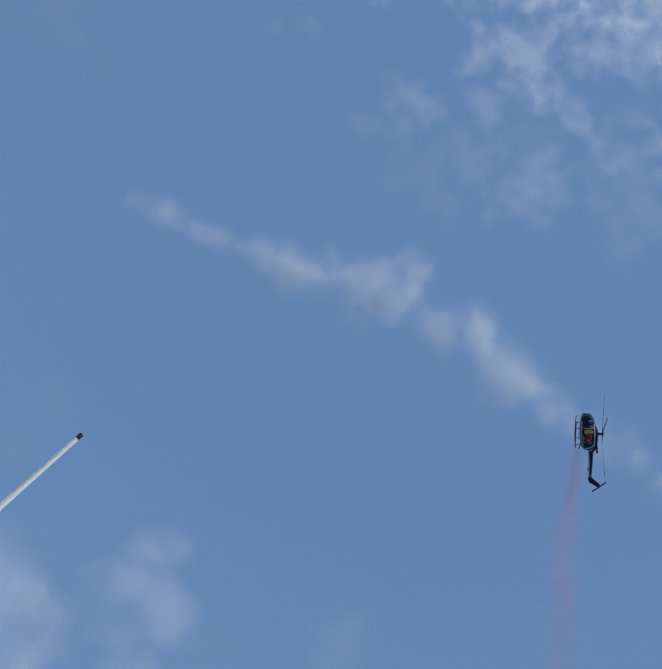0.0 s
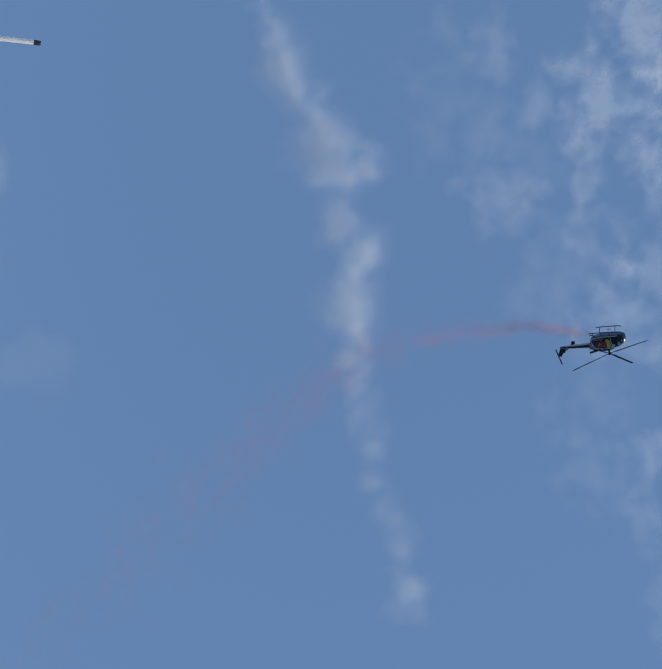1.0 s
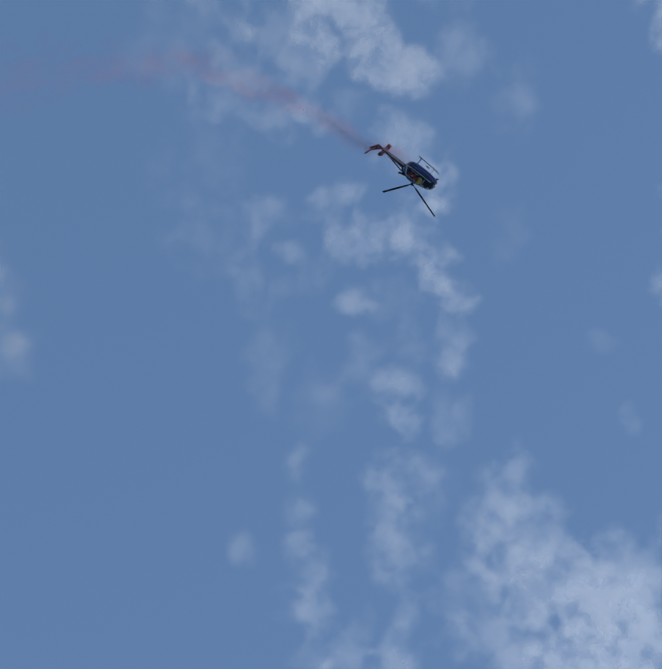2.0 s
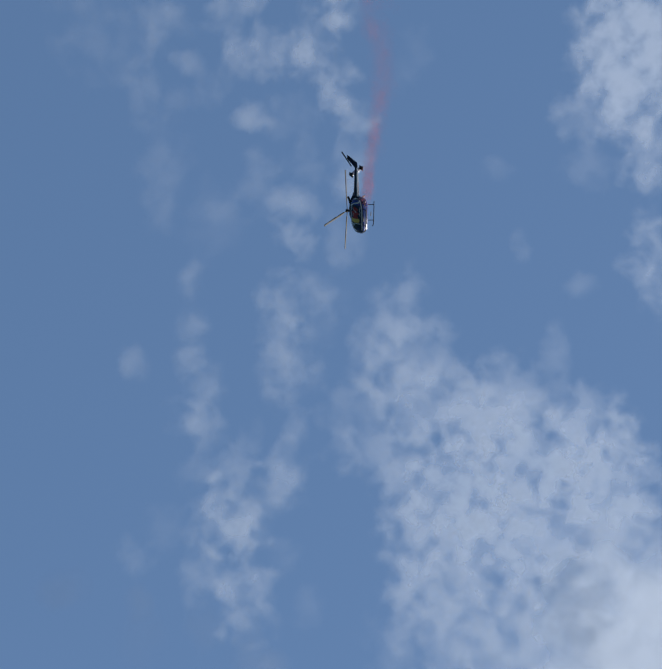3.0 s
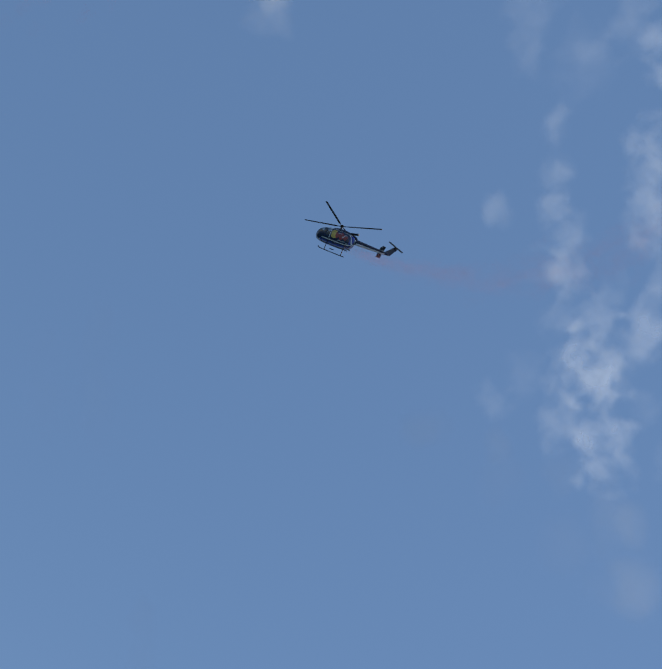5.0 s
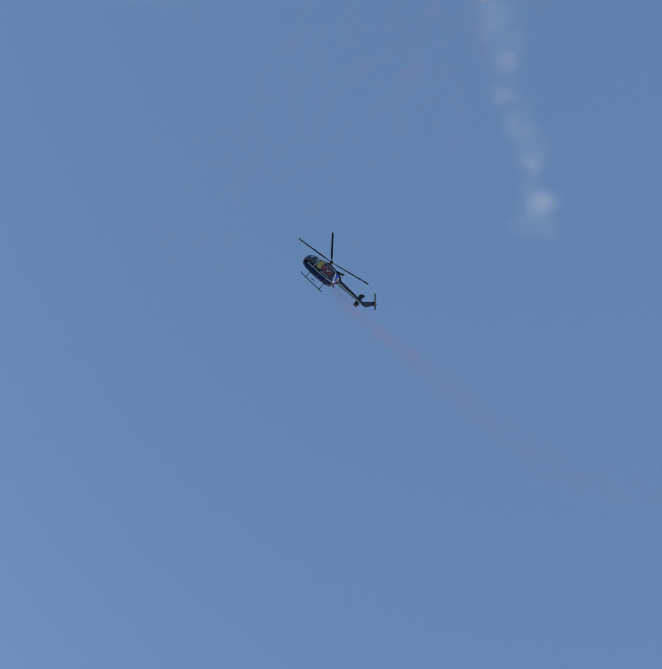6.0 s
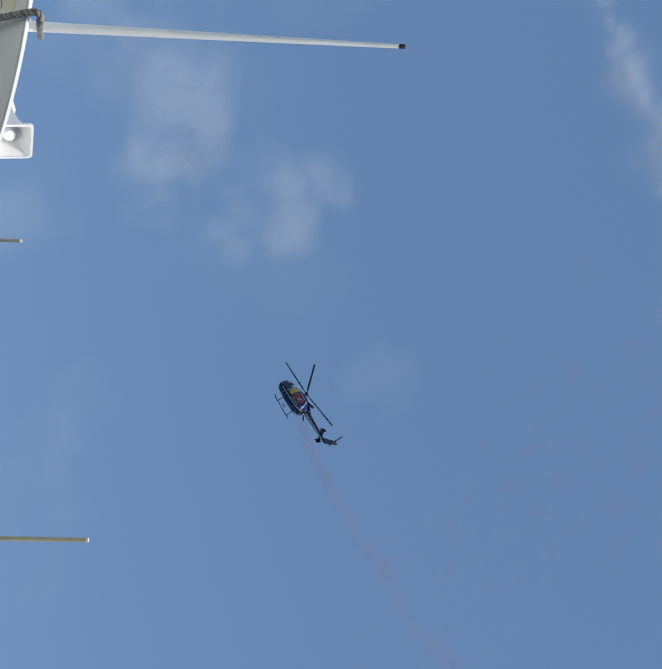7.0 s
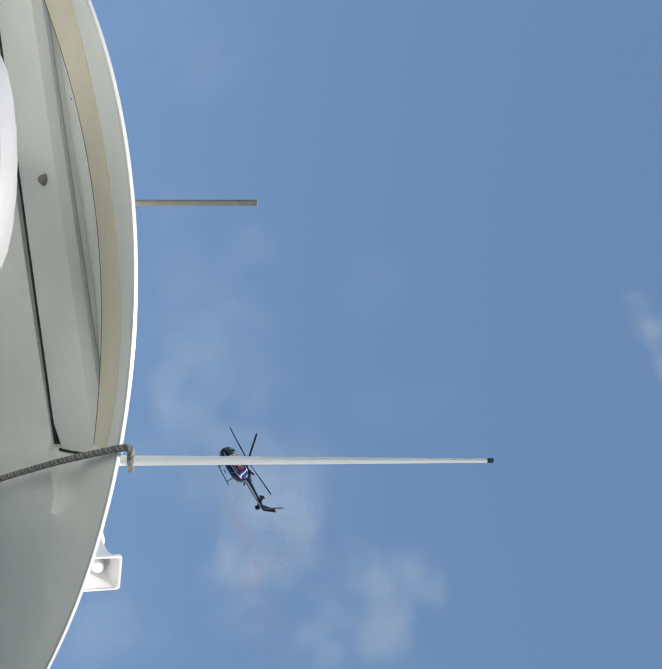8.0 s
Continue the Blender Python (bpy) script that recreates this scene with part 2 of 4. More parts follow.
def hardtop():
    top = thing("boat_hardtop", "curved white fibreglass hardtop with a recessed panel underneath", "boat roof", pose(0, 0, 4.0))
    xs = [-1.6 + 3.5 * i / 70 for i in range(71)]
    edge = [poly(EDGE, x) for x in xs]
    bend = [max(poly(BEND, min(max(x, -1.1), 0.3)), e + 0.14) + 0.35 * max(0, x - 0.3) + 0.9 * max(0, -1.1 - x) for x, e in zip(xs, edge)]
    step = [max(poly(STEP, min(max(x, -1.17), 0.35)), b + 0.06) + 0.8 * max(0, -1.17 - x) for x, b in zip(xs, bend)]
    # underside and upper skin as one shell, section by section
    rings = []
    for x, e, b, s in zip(xs, edge, bend, step):
        q = min(1, max(0, (x - 0.5) / 0.55))
        rise = 0.15 * q * q * (3 - 2 * q)
        if x < 0.37:
            far = max(3.905 - 0.3942 * x - 0.0393 * x * x, s + 0.3)
            under = [(b, 1.516), (b + 0.02, 1.520), (s, 1.552), (s + 0.004, 1.635), (far, 1.635), (far + 0.003, 1.550)]
        elif x < 0.60:
            # the recess runs out in a short tapered channel
            c = (x - 0.37) / 0.22
            lo, hi = 3.45 + 0.10 * c, 3.77 - 0.08 * c
            dip = 0.036 * (1 - max(0.0, c - 0.75) / 0.3)
            under = [(lo - 0.13, 1.512), (lo - 0.03, 1.522), (lo + 0.045, 1.526 + dip), (hi - 0.012, 1.528 + dip), (hi, 1.534), (4.45, 1.550)]
        else:
            lo = max(3.55, e + 0.2)
            hi = max(3.69, lo + 0.14)
            under = [(y, 1.492 + 0.066 * (y - e) / (5.0 - e) + rise * min(1, max(0, 1.9 * (y - e) / (5.0 - e) - 0.1))) for y in (lo - 0.13, lo - 0.03, lo + 0.045, hi - 0.012, hi, max(4.45, hi + 0.3))]
        rings.append([(x, e + 0.004, 1.492)] + [(x, y, z) for y, z in under] +
                     [(x, 5.9, 1.58 + rise), (x, 5.9, 1.72 + rise), (x, e + 0.7, 1.66 + rise), (x, e + 0.10, 1.535), (x, e + 0.012, 1.499)])
    part("shell", ring_loft(rings), LINER, top, "grey-white moulded underside with a cream slope")
    # pale slope between lip and panel
    rings = [[(x, b - 0.022, 1.5105), (x, b - 0.022, 1.514), (x, s - 0.004, 1.5523), (x, s - 0.004, 1.547), (x, b + 0.02, 1.5165)] for x, b, s in zip(xs[4:40], bend[4:40], step[4:40])]
    part("sloped_band", ring_loft(rings), CREAM, top, "cream sloping band along the edge")
    # bright moulded lip
    rings = [[(x, e - 0.004, 1.489), (x, e + 0.006, 1.486), (x, e + 0.014, 1.494), (x, e + 0.010, 1.503), (x, e - 0.002, 1.501)] for x, e in zip(xs, edge)]
    part("edge_lip", ring_loft(rings), GELCOAT, top, "bright white moulded lip")
    # long locker lid hanging in the recess
    lid = []
    for k in range(25):
        x = -1.45 + 1.83 * k / 24
        yl, yr = 3.866 - 0.357 * x, 3.557 - 0.344 * x
        w, up = yl - yr, 0.016 if k == 24 else 0.0
        lid.append([(x + up * 0.5, yl - w * f - up * (0.5 - f), z + up) for f, z in ((0.0, 1.645), (0.0, 1.556), (0.05, 1.548), (0.35, 1.545), (0.62, 1.548), (0.80, 1.553), (0.93, 1.566), (0.99, 1.60), (1.0, 1.64), (0.5, 1.655))])
    part("locker_lid", ring_loft(lid), LINER, top, "long rounded grey-white locker lid")
    part("gap_seal", slab([(-1.45, 4.3835), (0.372, 3.7333), (0.375, 3.7431), (-1.447, 4.3935)], 1.549, 1.64), SEAL_AND_SHADE, top, "black seal along the lid")
    # grey tube draws the soft shadow in the valley beside the lid
    part("lid_shadow_gap", tube([(-1.44, 4.048, 1.606), (-0.5, 3.725, 1.606), (0.36, 3.429, 1.606)], 0.008, 8), HOUSING_AND_SHADE, top, "grey tube standing in for the shadow beside the lid")
    part("end_strip", slab([(0.386, 3.44), (0.396, 3.44), (0.398, 3.733), (0.388, 3.733)], 1.562, 1.60), SEAL_AND_SHADE, top, "black strip at the lid's end")
    bm = bmesh.new()
    bmesh.ops.create_cone(bm, segments=20, radius1=0.014, radius2=0.023, depth=0.022, cap_ends=True)
    part("plug", bm, STEEL, top, "dull grey round plug", pose(-0.538, 3.825, 1.542, -25, 0, 0))
    # black line put in for the thin shadow where the panel steps
    part("crease_shade_line", tube([(x, q - 0.002, 1.5485) for x, q in zip(xs[6:40], step[6:40])], 0.0026, 6), SEAL_AND_SHADE, top, "thin dark line drawn for the shade in the panel's crease")
    # flecks of dirt along the step
    for i in range(16):
        x = random.uniform(-1.2, 0.3)
        bm = bmesh.new()
        bmesh.ops.create_icosphere(bm, subdivisions=1, radius=random.uniform(0.002, 0.004))
        part("dirt_speck", bm, SEAL_AND_SHADE, top, "", Matrix.Translation((x, poly(STEP, x) + random.uniform(0.01, 0.2), 1.634)) @ Matrix.Diagonal((1, 1, 0.4, 1)))
    return top


def bulge():
    # white rounded fairing under the roof
    rings = []
    for i in range(13):
        a = math.pi * i / 12
        r = max(0.02, math.sin(a)) ** 0.6
        rings.append([(-0.48 + 0.35 * -math.cos(a), 3.265 + 0.27 * r * math.cos(q), 1.09 + 0.11 * r * math.sin(q)) for q in (2 * math.pi * j / 20 for j in range(20))])
    ob = thing("searchlight_housing", "glossy white rounded housing under the boat's hardtop", "housing", pose(0, 0, 4.0))
    part("housing_shell", ring_loft(rings), HOUSING_AND_SHADE, ob)
    part("arm", tube([(-0.50, 3.38, 1.12), (-0.58, 3.95, 1.28), (-0.66, 4.45, 1.57)], 0.035, 10), HOUSING_AND_SHADE, ob)


LEAN = Vector((0, -0.5878, 0.8090))


def antenna(base, length, r0, r1, mat, name, label, cap=None, cap_label="", foot=0.12, tip=0.018):
    ob = thing(name, label, "antenna", Matrix.Translation(EYE + Vector(base)) @ LEAN.to_track_quat("Z", "Y").to_matrix().to_4x4())
    k = 12
    part("rod", tube([(0, 0, -0.03), (0, 0, length * 0.5), (0, 0, length)], [r0, (r0 + r1) / 2, r1], k), mat, ob)
    part("mount", tube([(0, 0, -foot), (0, 0, -0.01), (0, 0, 0.0)], [r0 * 1.5, r0 * 1.5, r0 * 1.1], k), STEEL, ob, "weathered steel mount")
    if cap:
        part("end_cap", tube([(0, 0, length - 0.002), (0, 0, length + 0.8 * tip), (0, 0, length + tip)], [r1 * 1.08, r1 * 1.08, r1 * 0.8], k), cap, ob, cap_label)
    return ob


def horn():
    """Square horn loudspeaker: flared body, rim and the round tone plug in its mouth."""
    face = Vector((0.50, -0.80, -0.27)).normalized()
    up = Vector((-1, 0, 0))
    x = up.cross(face).normalized()
    y = face.cross(x).normalized()
    rot = Matrix((x, y, face)).transposed().to_4x4()
    ob = thing("horn_loudspeaker", "white square plastic horn loudspeaker on the hardtop's edge", "loudspeaker",
               Matrix.Translation(EYE + Vector((0.785, 3.515, 1.609))) @ rot @ Matrix.Scale(1.26, 4))

    def sq(h, z, r=0.2):
        pts = []
        for cx, cy, a0 in ((1, 1, 0), (-1, 1, 90), (-1, -1, 180), (1, -1, 270)):
            for s in range(5):
                a = radians(a0 + s * 22.5)
                pts.append((h * (cx * (1 - r) + r * math.cos(a)), h * (cy * (1 - r) + r * math.sin(a)), z))
        return pts
    prof = [(0.018, -0.13), (0.021, -0.09), (0.028, -0.055), (0.038, -0.028), (0.055, 0.0)]
    inner = [(0.052, 0.0), (0.035, -0.026), (0.025, -0.053), (0.017, -0.085)]
    part("flare", ring_loft([sq(h, z) for h, z in prof + inner]), HORN, ob)
    part("rim", ring_loft([sq(0.053, -0.003), sq(0.058, -0.003), sq(0.058, 0.004), sq(0.052, 0.004), sq(0.053, -0.003)], False), HORN, ob, "rounded white rim")
    part("tone_plug", tube([(0, 0, -0.085), (0, 0, -0.028), (0, 0, -0.02), (0, 0, -0.018)], [0.014, 0.018, 0.0165, 0.010], 18), HORN, ob, "round white tone plug")
    part("driver", tube([(0, 0, -0.17), (0, 0, -0.125), (0, 0, -0.12)], [0.026, 0.028, 0.02], 18), HORN, ob)
    part("bracket", tube([(0, 0.0, -0.15), (-0.005, 0.03, -0.165), (-0.01, 0.06, -0.18)], 0.009, 8), STEEL, ob)


def rope(points, radius, label, strands=5, turns_per_m=15.0):
    """Laid rope: strands wound round each other along the way."""
    ob = thing("mooring_rope", label, "rope")
    pts = [EYE + Vector(p) for p in points]
    dense = []
    for i in range(len(pts) - 1):
        p0, p1, p2, p3 = pts[max(i - 1, 0)], pts[i], pts[i + 1], pts[min(i + 2, len(pts) - 1)]
        for s in range(24):
            u = s / 24
            dense.append(0.5 * (2 * p1 + (p2 - p0) * u + (2 * p0 - 5 * p1 + 4 * p2 - p3) * u * u + (3 * p1 - p0 - 3 * p2 + p3) * u ** 3))
    dense.append(pts[-1])
    length = sum((b - a).length for a, b in zip(dense, dense[1:]))
    run, total, path = 0.0, max(40, int(length * 420)), []
    cum = [0.0]
    for a, b in zip(dense, dense[1:]):
        cum.append(cum[-1] + (b - a).length)
    for i in range(total + 1):
        s = length * i / total
        j = min(max(int(np.searchsorted(cum, s)), 1), len(cum) - 1)
        f = (s - cum[j - 1]) / max(cum[j] - cum[j - 1], 1e-6)
        path.append((dense[j - 1].lerp(dense[j], f), (dense[j] - dense[j - 1]).normalized(), s))
    for k in range(strands):
        line = []
        for p, d, s in path:
            ref = d.cross(Vector((0.3, 0.2, 0.9))).normalized()
            o = d.cross(ref)
            a = 2 * math.pi * (k / strands + s * turns_per_m)
            line.append(p + radius * 0.55 * (math.cos(a) * ref + math.sin(a) * o))
        part("strand", tube(line, radius * 0.5, 6), ROPE_A if k % 2 else ROPE_B, ob)
    return ob


# ---- helicopter: x ahead, y to its left, z up, metres from the cabin's middle ----
CABIN = ((2.42, 0.03, -0.24, 0.03), (2.34, 0.34, -0.23, 0.36), (2.15, 0.54, -0.19, 0.58), (1.75, 0.70, -0.11, 0.75), (1.2, 0.79, -0.04, 0.86),
         (0.4, 0.82, 0.0, 0.92), (-0.5, 0.82, 0.02, 0.90), (-1.2, 0.78, 0.05, 0.84), (-1.65, 0.66, 0.10, 0.72), (-1.9, 0.45, 0.17, 0.52), (-2.02, 0.2, 0.24, 0.28))


def cabin_at(x):
    for a, b in zip(CABIN, CABIN[1:]):
        if b[0] <= x <= a[0]:
            f = (a[0] - x) / (a[0] - b[0])
            return [a[i] + f * (b[i] - a[i]) for i in (1, 2, 3)]
    return [0.02, 0.0, 0.02]


def cabin_ring(x, grow=0.0, k=28, a0=0.0, a1=360.0):
    w, zc, h = cabin_at(x)
    pts = []
    for j in range(k):
        a = radians(a0 + (a1 - a0) * j / (k if a1 - a0 >= 359 else k - 1))
        c, s = math.cos(a), math.sin(a)
        e = 0.62
        pts.append((x, (w + grow) * math.copysign(abs(c) ** e, c), zc + (h + grow) * math.copysign(abs(s) ** e, s)))
    return pts


def skin_patch(x0, x1, a0, a1, grow, shape, nx=14, na=10):
    """A thin painted or glazed panel that follows the cabin's skin: shape(u, v) -> angle range scale 0..1."""
    bm = bmesh.new()
    out, inn = [], []
    for i in range(nx + 1):
        u = i / nx
        lo, hi = shape(u)
        x = x0 + (x1 - x0) * u
        b0, b1 = a0 + (a1 - a0) * lo, a0 + (a1 - a0) * hi
        out.append([bm.verts.new(p) for p in cabin_ring(x, grow, na, b0, b1)])
        inn.append([bm.verts.new(p) for p in cabin_ring(x, -0.02, na, b0, b1)])
    for i in range(nx):
        for j in range(na - 1):
            bm.faces.new((out[i][j], out[i][j + 1], out[i + 1][j + 1], out[i + 1][j]))
    for i in range(nx):
        for j in (0, na - 1):
            bm.faces.new((out[i][j], out[i + 1][j], inn[i + 1][j], inn[i][j]))
    for i in (0, nx):
        for j in range(na - 1):
            bm.faces.new((out[i][j], out[i][j + 1], inn[i][j + 1], inn[i][j]))
    return bm


def oval(u):
    r = 0.5 * math.sqrt(max(0.0, 1 - (2 * u - 1) ** 2))
    return 0.5 - r, 0.5 + r


def helicopter():
    h = thing("helicopter", "dark blue twin-engine aerobatic helicopter with red and yellow side paint", "helicopter")
    rings = []
    for i in range(45):
        rings.append(cabin_ring(2.42 - 4.44 * i / 44))
    cabin = part("cabin", ring_loft(rings), NAVY, h, "glossy dark navy cabin")
    part("windscreen", skin_patch(2.30, 1.45, -10, 190, 0.008, lambda u: (0.06, 0.94), 12, 24), CANOPY, cabin, "dark tinted windscreen")
    for side in (0, 1):
        def ang(a, b):
            return (a, b) if side == 0 else (180 - b, 180 - a)
        flip = (lambda f: f) if side == 0 else (lambda f: (lambda u: (1 - f(u)[1], 1 - f(u)[0])))
        lo, hi = ang(-8, 34)
        part("front_window", skin_patch(1.38, 0.95, lo, hi, 0.008, flip(lambda u: (0.15 * u, 1.0)), 6, 8), CANOPY, cabin, "small dark side window")
        lo, hi = ang(-17, 29)
        part("sun_disc_emblem", skin_patch(0.86, 0.20, lo, hi, 0.010, flip(oval), 12, 10), YELLOW, cabin, "yellow painted disc")
        lo, hi = ang(-19, 26)
        part("red_emblem", skin_patch(0.36, -1.05, lo, hi, 0.014, flip(lambda u: (0.48 - 0.42 * abs(math.sin(2.6 * u + 0.35)) * (0.62 + 0.38 * math.sin(17 * u)), 0.52 + 0.44 * abs(math.sin(2.2 * u + 0.7)) * (0.66 + 0.34 * math.cos(13 * u)))), 22, 8), RED, cabin, "red painted animal-like emblem")
        lo, hi = ang(-30, -6)
        part("emblem_trim", skin_patch(0.05, -1.1, lo, hi, 0.017, flip(lambda u: (0.1 + 0.3 * abs(math.sin(7 * u)), 0.3 + 0.35 * abs(math.sin(7 * u)))), 22, 4), SILVER, cabin, "pale lettering-like trim")
        lo, hi = ang(-4, 22)
        part("emblem_trim", skin_patch(0.1, -1.0, lo, hi, 0.017, flip(lambda u: (0.42 + 0.3 * math.sin(9 * u), 0.52 + 0.3 * math.sin(9 * u + 0.25))), 22, 3), SILVER, cabin, "pale lettering-like trim")
        lo, hi = ang(-24, 38)
        part("door_frame", skin_patch(1.00, 0.93, lo, hi, 0.012, flip(lambda u: (0.0, 1.0)), 2, 12), WHITE_P, cabin, "thin white door frame")
        lo, hi = ang(4, 36)
        part("quarter_window", skin_patch(1.95, 1.66, lo, hi, 0.014, flip(oval), 8, 8), SKY_PANE, cabin, "small oval window with pale sky painted in")
        part("door_window", skin_patch(1.32, 1.02, lo, hi, 0.016, flip(oval), 8, 8), SKY_PANE, cabin, "rounded door window with pale sky painted in")
        lo, hi = ang(-88, -50)
        part("belly_panel", skin_patch(1.9, -1.5, lo, hi, 0.010, flip(lambda u: (0.0, 0.95)), 20, 5), ROYAL, cabin, "royal blue belly")
        # white rear stripe, with the sun glint there painted into it
        lo, hi = ang(-34, 62)
        part("tail_stripe_glint", skin_patch(-1.02, -1.78, lo, hi, 0.018, flip(lambda u: (max(0.0, 0.86 - 0.95 * u), min(1.0, 1.0 - 0.90 * u))), 10, 5), WHITE_P, cabin, "white slanted stripe with the sun glint painted in")
        lo, hi = ang(-52, -20)
        part("waist_stripe", skin_patch(1.75, -1.85, lo, hi, 0.012, flip(lambda u: (0.25 + 0.5 * max(0, u - 0.75), 0.55 + 0.9 * max(0, u - 0.72) + 0.3 * max(0, 0.12 - u))), 26, 4), WHITE_P, cabin, "silver swoosh stripe")
        lo, hi = ang(36, 62)
        part("roof_stripe", skin_patch(1.5, -1.5, lo, hi, 0.010, flip(lambda u: (0.3, 0.52)), 22, 4), WHITE_P, cabin, "white roofline stripe")
        lo, hi = ang(-40, 60)
        part("rear_quarter", skin_patch(-1.30, -1.80, lo, hi, 0.009, flip(lambda u: (0.0 + 0.3 * u, 1.0 - 0.2 * u)), 8, 12), ROYAL, cabin, "royal blue rear quarter")
    # engine deck and mast
    rings = []
    for x, w, z0, z1 in ((1.05, 0.10, 0.76, 0.82), (0.75, 0.36, 0.74, 1.00), (0.2, 0.48, 0.72, 1.16), (-0.7, 0.52, 0.72, 1.18), (-1.5, 0.46, 0.70, 1.06), (-2.0, 0.34, 0.62, 0.92), (-2.15, 0.2, 0.6, 0.78)):
        rings.append([(x, w * math.copysign(abs(math.cos(a)) ** 0.6, math.cos(a)), (z0 + z1) / 2 + (z1 - z0) / 2 * math.copysign(abs(math.sin(a)) ** 0.6, math.sin(a))) for a in (2 * math.pi * j / 20 for j in range(20))])
    cowl = part("engine_cowling", ring_loft(rings), NAVY, h, "dark blue engine cowling")
    for s in (1, -1):
        part("exhaust_pipe", tube([(-1.2, s * 0.38, 1.0), (-1.75, s * 0.52, 1.08), (-2.05, s * 0.72, 1.10)], [0.11, 0.12, 0.13], 12), DARK, cowl, "sooty exhaust pipe")
        # silver bar shaped to imitate the sun glint on the rear cowling
        part("cowl_glint", tube([(-1.72, s * 0.44, 0.55), (-1.86, s * 0.46, 0.36), (-1.93, s * 0.38, 0.10)], [0.05, 0.10, 0.06], 10), SILVER, cowl, "silver bar imitating the sun glint at the rear")
    part("mast", tube([(0, 0, 1.1), (0, 0, 1.35), (0, 0, 1.56)], [0.20, 0.12, 0.10], 14), DARK, h)
    # tail
    rings = []
    for x, r, z in ((-1.7, 0.34, 0.42), (-2.3, 0.27, 0.45), (-3.6, 0.21, 0.47), (-4.8, 0.17, 0.48), (-5.9, 0.14, 0.48), (-6.0, 0.06, 0.48)):
        rings.append([(x, r * math.cos(a), z + r * 1.1 * math.sin(a)) for a in (2 * math.pi * j / 18 for j in range(18))])
    boom = part("tail_boom", ring_loft(rings), NAVY, h, "slim dark blue tail boom")
    for d in (1, -1):
        part("boom_stripe", tube([(-2.1, d * 0.13, 0.22), (-3.6, d * 0.11, 0.29), (-5.5, d * 0.07, 0.36)], [0.10, 0.08, 0.05], 10), WHITE_P, boom, "white stripe along the boom")
    rings = []
    for x, z, c, t in ((-5.62, 0.36, 0.95, 0.13), (-5.92, 0.75, 0.78, 0.11), (-6.30, 1.25, 0.62, 0.09), (-6.55, 1.62, 0.50, 0.07)):
        rings.append([(x + c / 2 * math.cos(a), t / 2 * math.sin(a) * (1.3 + math.cos(a)) / 1.6, z) for a in (2 * math.pi * j / 16 for j in range(16))])
    fin = part("tail_fin", ring_loft(rings), NAVY, h, "swept dark blue tail fin")
    part("gearbox", tube([(-6.42, -0.1, 1.5), (-6.42, 0.32, 1.5)], [0.13, 0.08], 12), DARK, fin)
    stab = part("stabiliser", slab([(-4.75, -1.2), (-4.75, 1.2), (-5.25, 1.2), (-5.25, -1.2)], 0.46, 0.52, 0.02), NAVY, h)
    for s in (1, -1):
        bm = bmesh.new()
        pts = [(-4.72, 0.24), (-5.22, 0.20), (-5.32, 0.70), (-4.96, 0.72)]
        a = [bm.verts.new((x, s * 1.2 - 0.025, z)) for x, z in pts]
        b = [bm.verts.new((x, s * 1.2 + 0.025, z)) for x, z in pts]
        bm.faces.new(a), bm.faces.new(b)
        for i in range(4):
            bm.faces.new((a[i], a[(i + 1) % 4], b[(i + 1) % 4], b[i]))
        part("end_plate", bm, DARK, stab, "dark end plate")
    # skids
    for s in (1, -1):
        y = s * 0.98
        skid = part("skid", tube([(1.72, y, -1.16), (1.60, y, -1.27), (1.42, y, -1.33), (0.0, y, -1.35), (-1.3, y, -1.35), (-1.42, y, -1.34)], 0.05, 10), DARK, h, "dark tubular landing skid")
        for x in (0.95, -1.0):
            part("skid_strut", tube([(x, s * 0.42, -0.62), (x, s * 0.72, -0.86), (x, s * 0.94, -1.20), (x, y, -1.34)], 0.045, 8), DARK, skid)
        part("step", box(0.2, s * 0.9, -1.02, 0.5, 0.16, 0.04, 0.01), DARK, skid)
    part("smoke_nozzle", tube([(-1.2, 0.28, -0.72), (-1.55, 0.30, -0.86), (-1.75, 0.30, -0.90)], [0.06, 0.06, 0.07], 10), STEEL, h, "steel smoke pipe")
    for s in (1, -1):
        bm = bmesh.new()
        bmesh.ops.create_uvsphere(bm, u_segments=12, v_segments=8, radius=0.10)
        part("landing_light", bm, WHITE_P, h, "small round landing light", pose(2.02, s * 0.24, -0.46))
    # main rotor
    rotor = new("main_rotor")
    rotor.parent = h
    rotor.matrix_local = pose(0, 0, 1.6)
    tagged(rotor, "four-bladed dark main rotor")
    part("hub", tube([(0, 0, -0.10), (0, 0, 0.02), (0, 0, 0.12), (0, 0, 0.16)], [0.16, 0.22, 0.20, 0.08], 16), DARK, rotor, "rotor hub")
    for i in range(4):
        rings = []
        for r, c, tw in ((0.18, 0.10, 0), (0.55, 0.11, 0), (0.85, 0.26, 8), (1.5, 0.27, 6), (3.2, 0.27, 2), (4.85, 0.27, -2), (4.92, 0.20, -2)):
            z = 0.055 * (r - 0.2)
            t = 0.05 if r > 0.7 else 0.08
            ring = []
            for j in range(12):
                a = 2 * math.pi * j / 12
                y, q = c / 2 * math.cos(a), t / 2 * math.sin(a)
                k = radians(tw)
                ring.append((r, y * math.cos(k) - q * math.sin(k), z + y * math.sin(k) + q * math.cos(k)))
            rings.append(ring)
        blade = part("blade", ring_loft(rings), DARK, rotor, "long dark rotor blade", pose(0, 0, 0, 0, 0, 90 * i))
        for r0, r1 in ((1.25, 1.75), (2.35, 2.85), (3.40, 3.90), (4.45, 4.84)):
            band = []
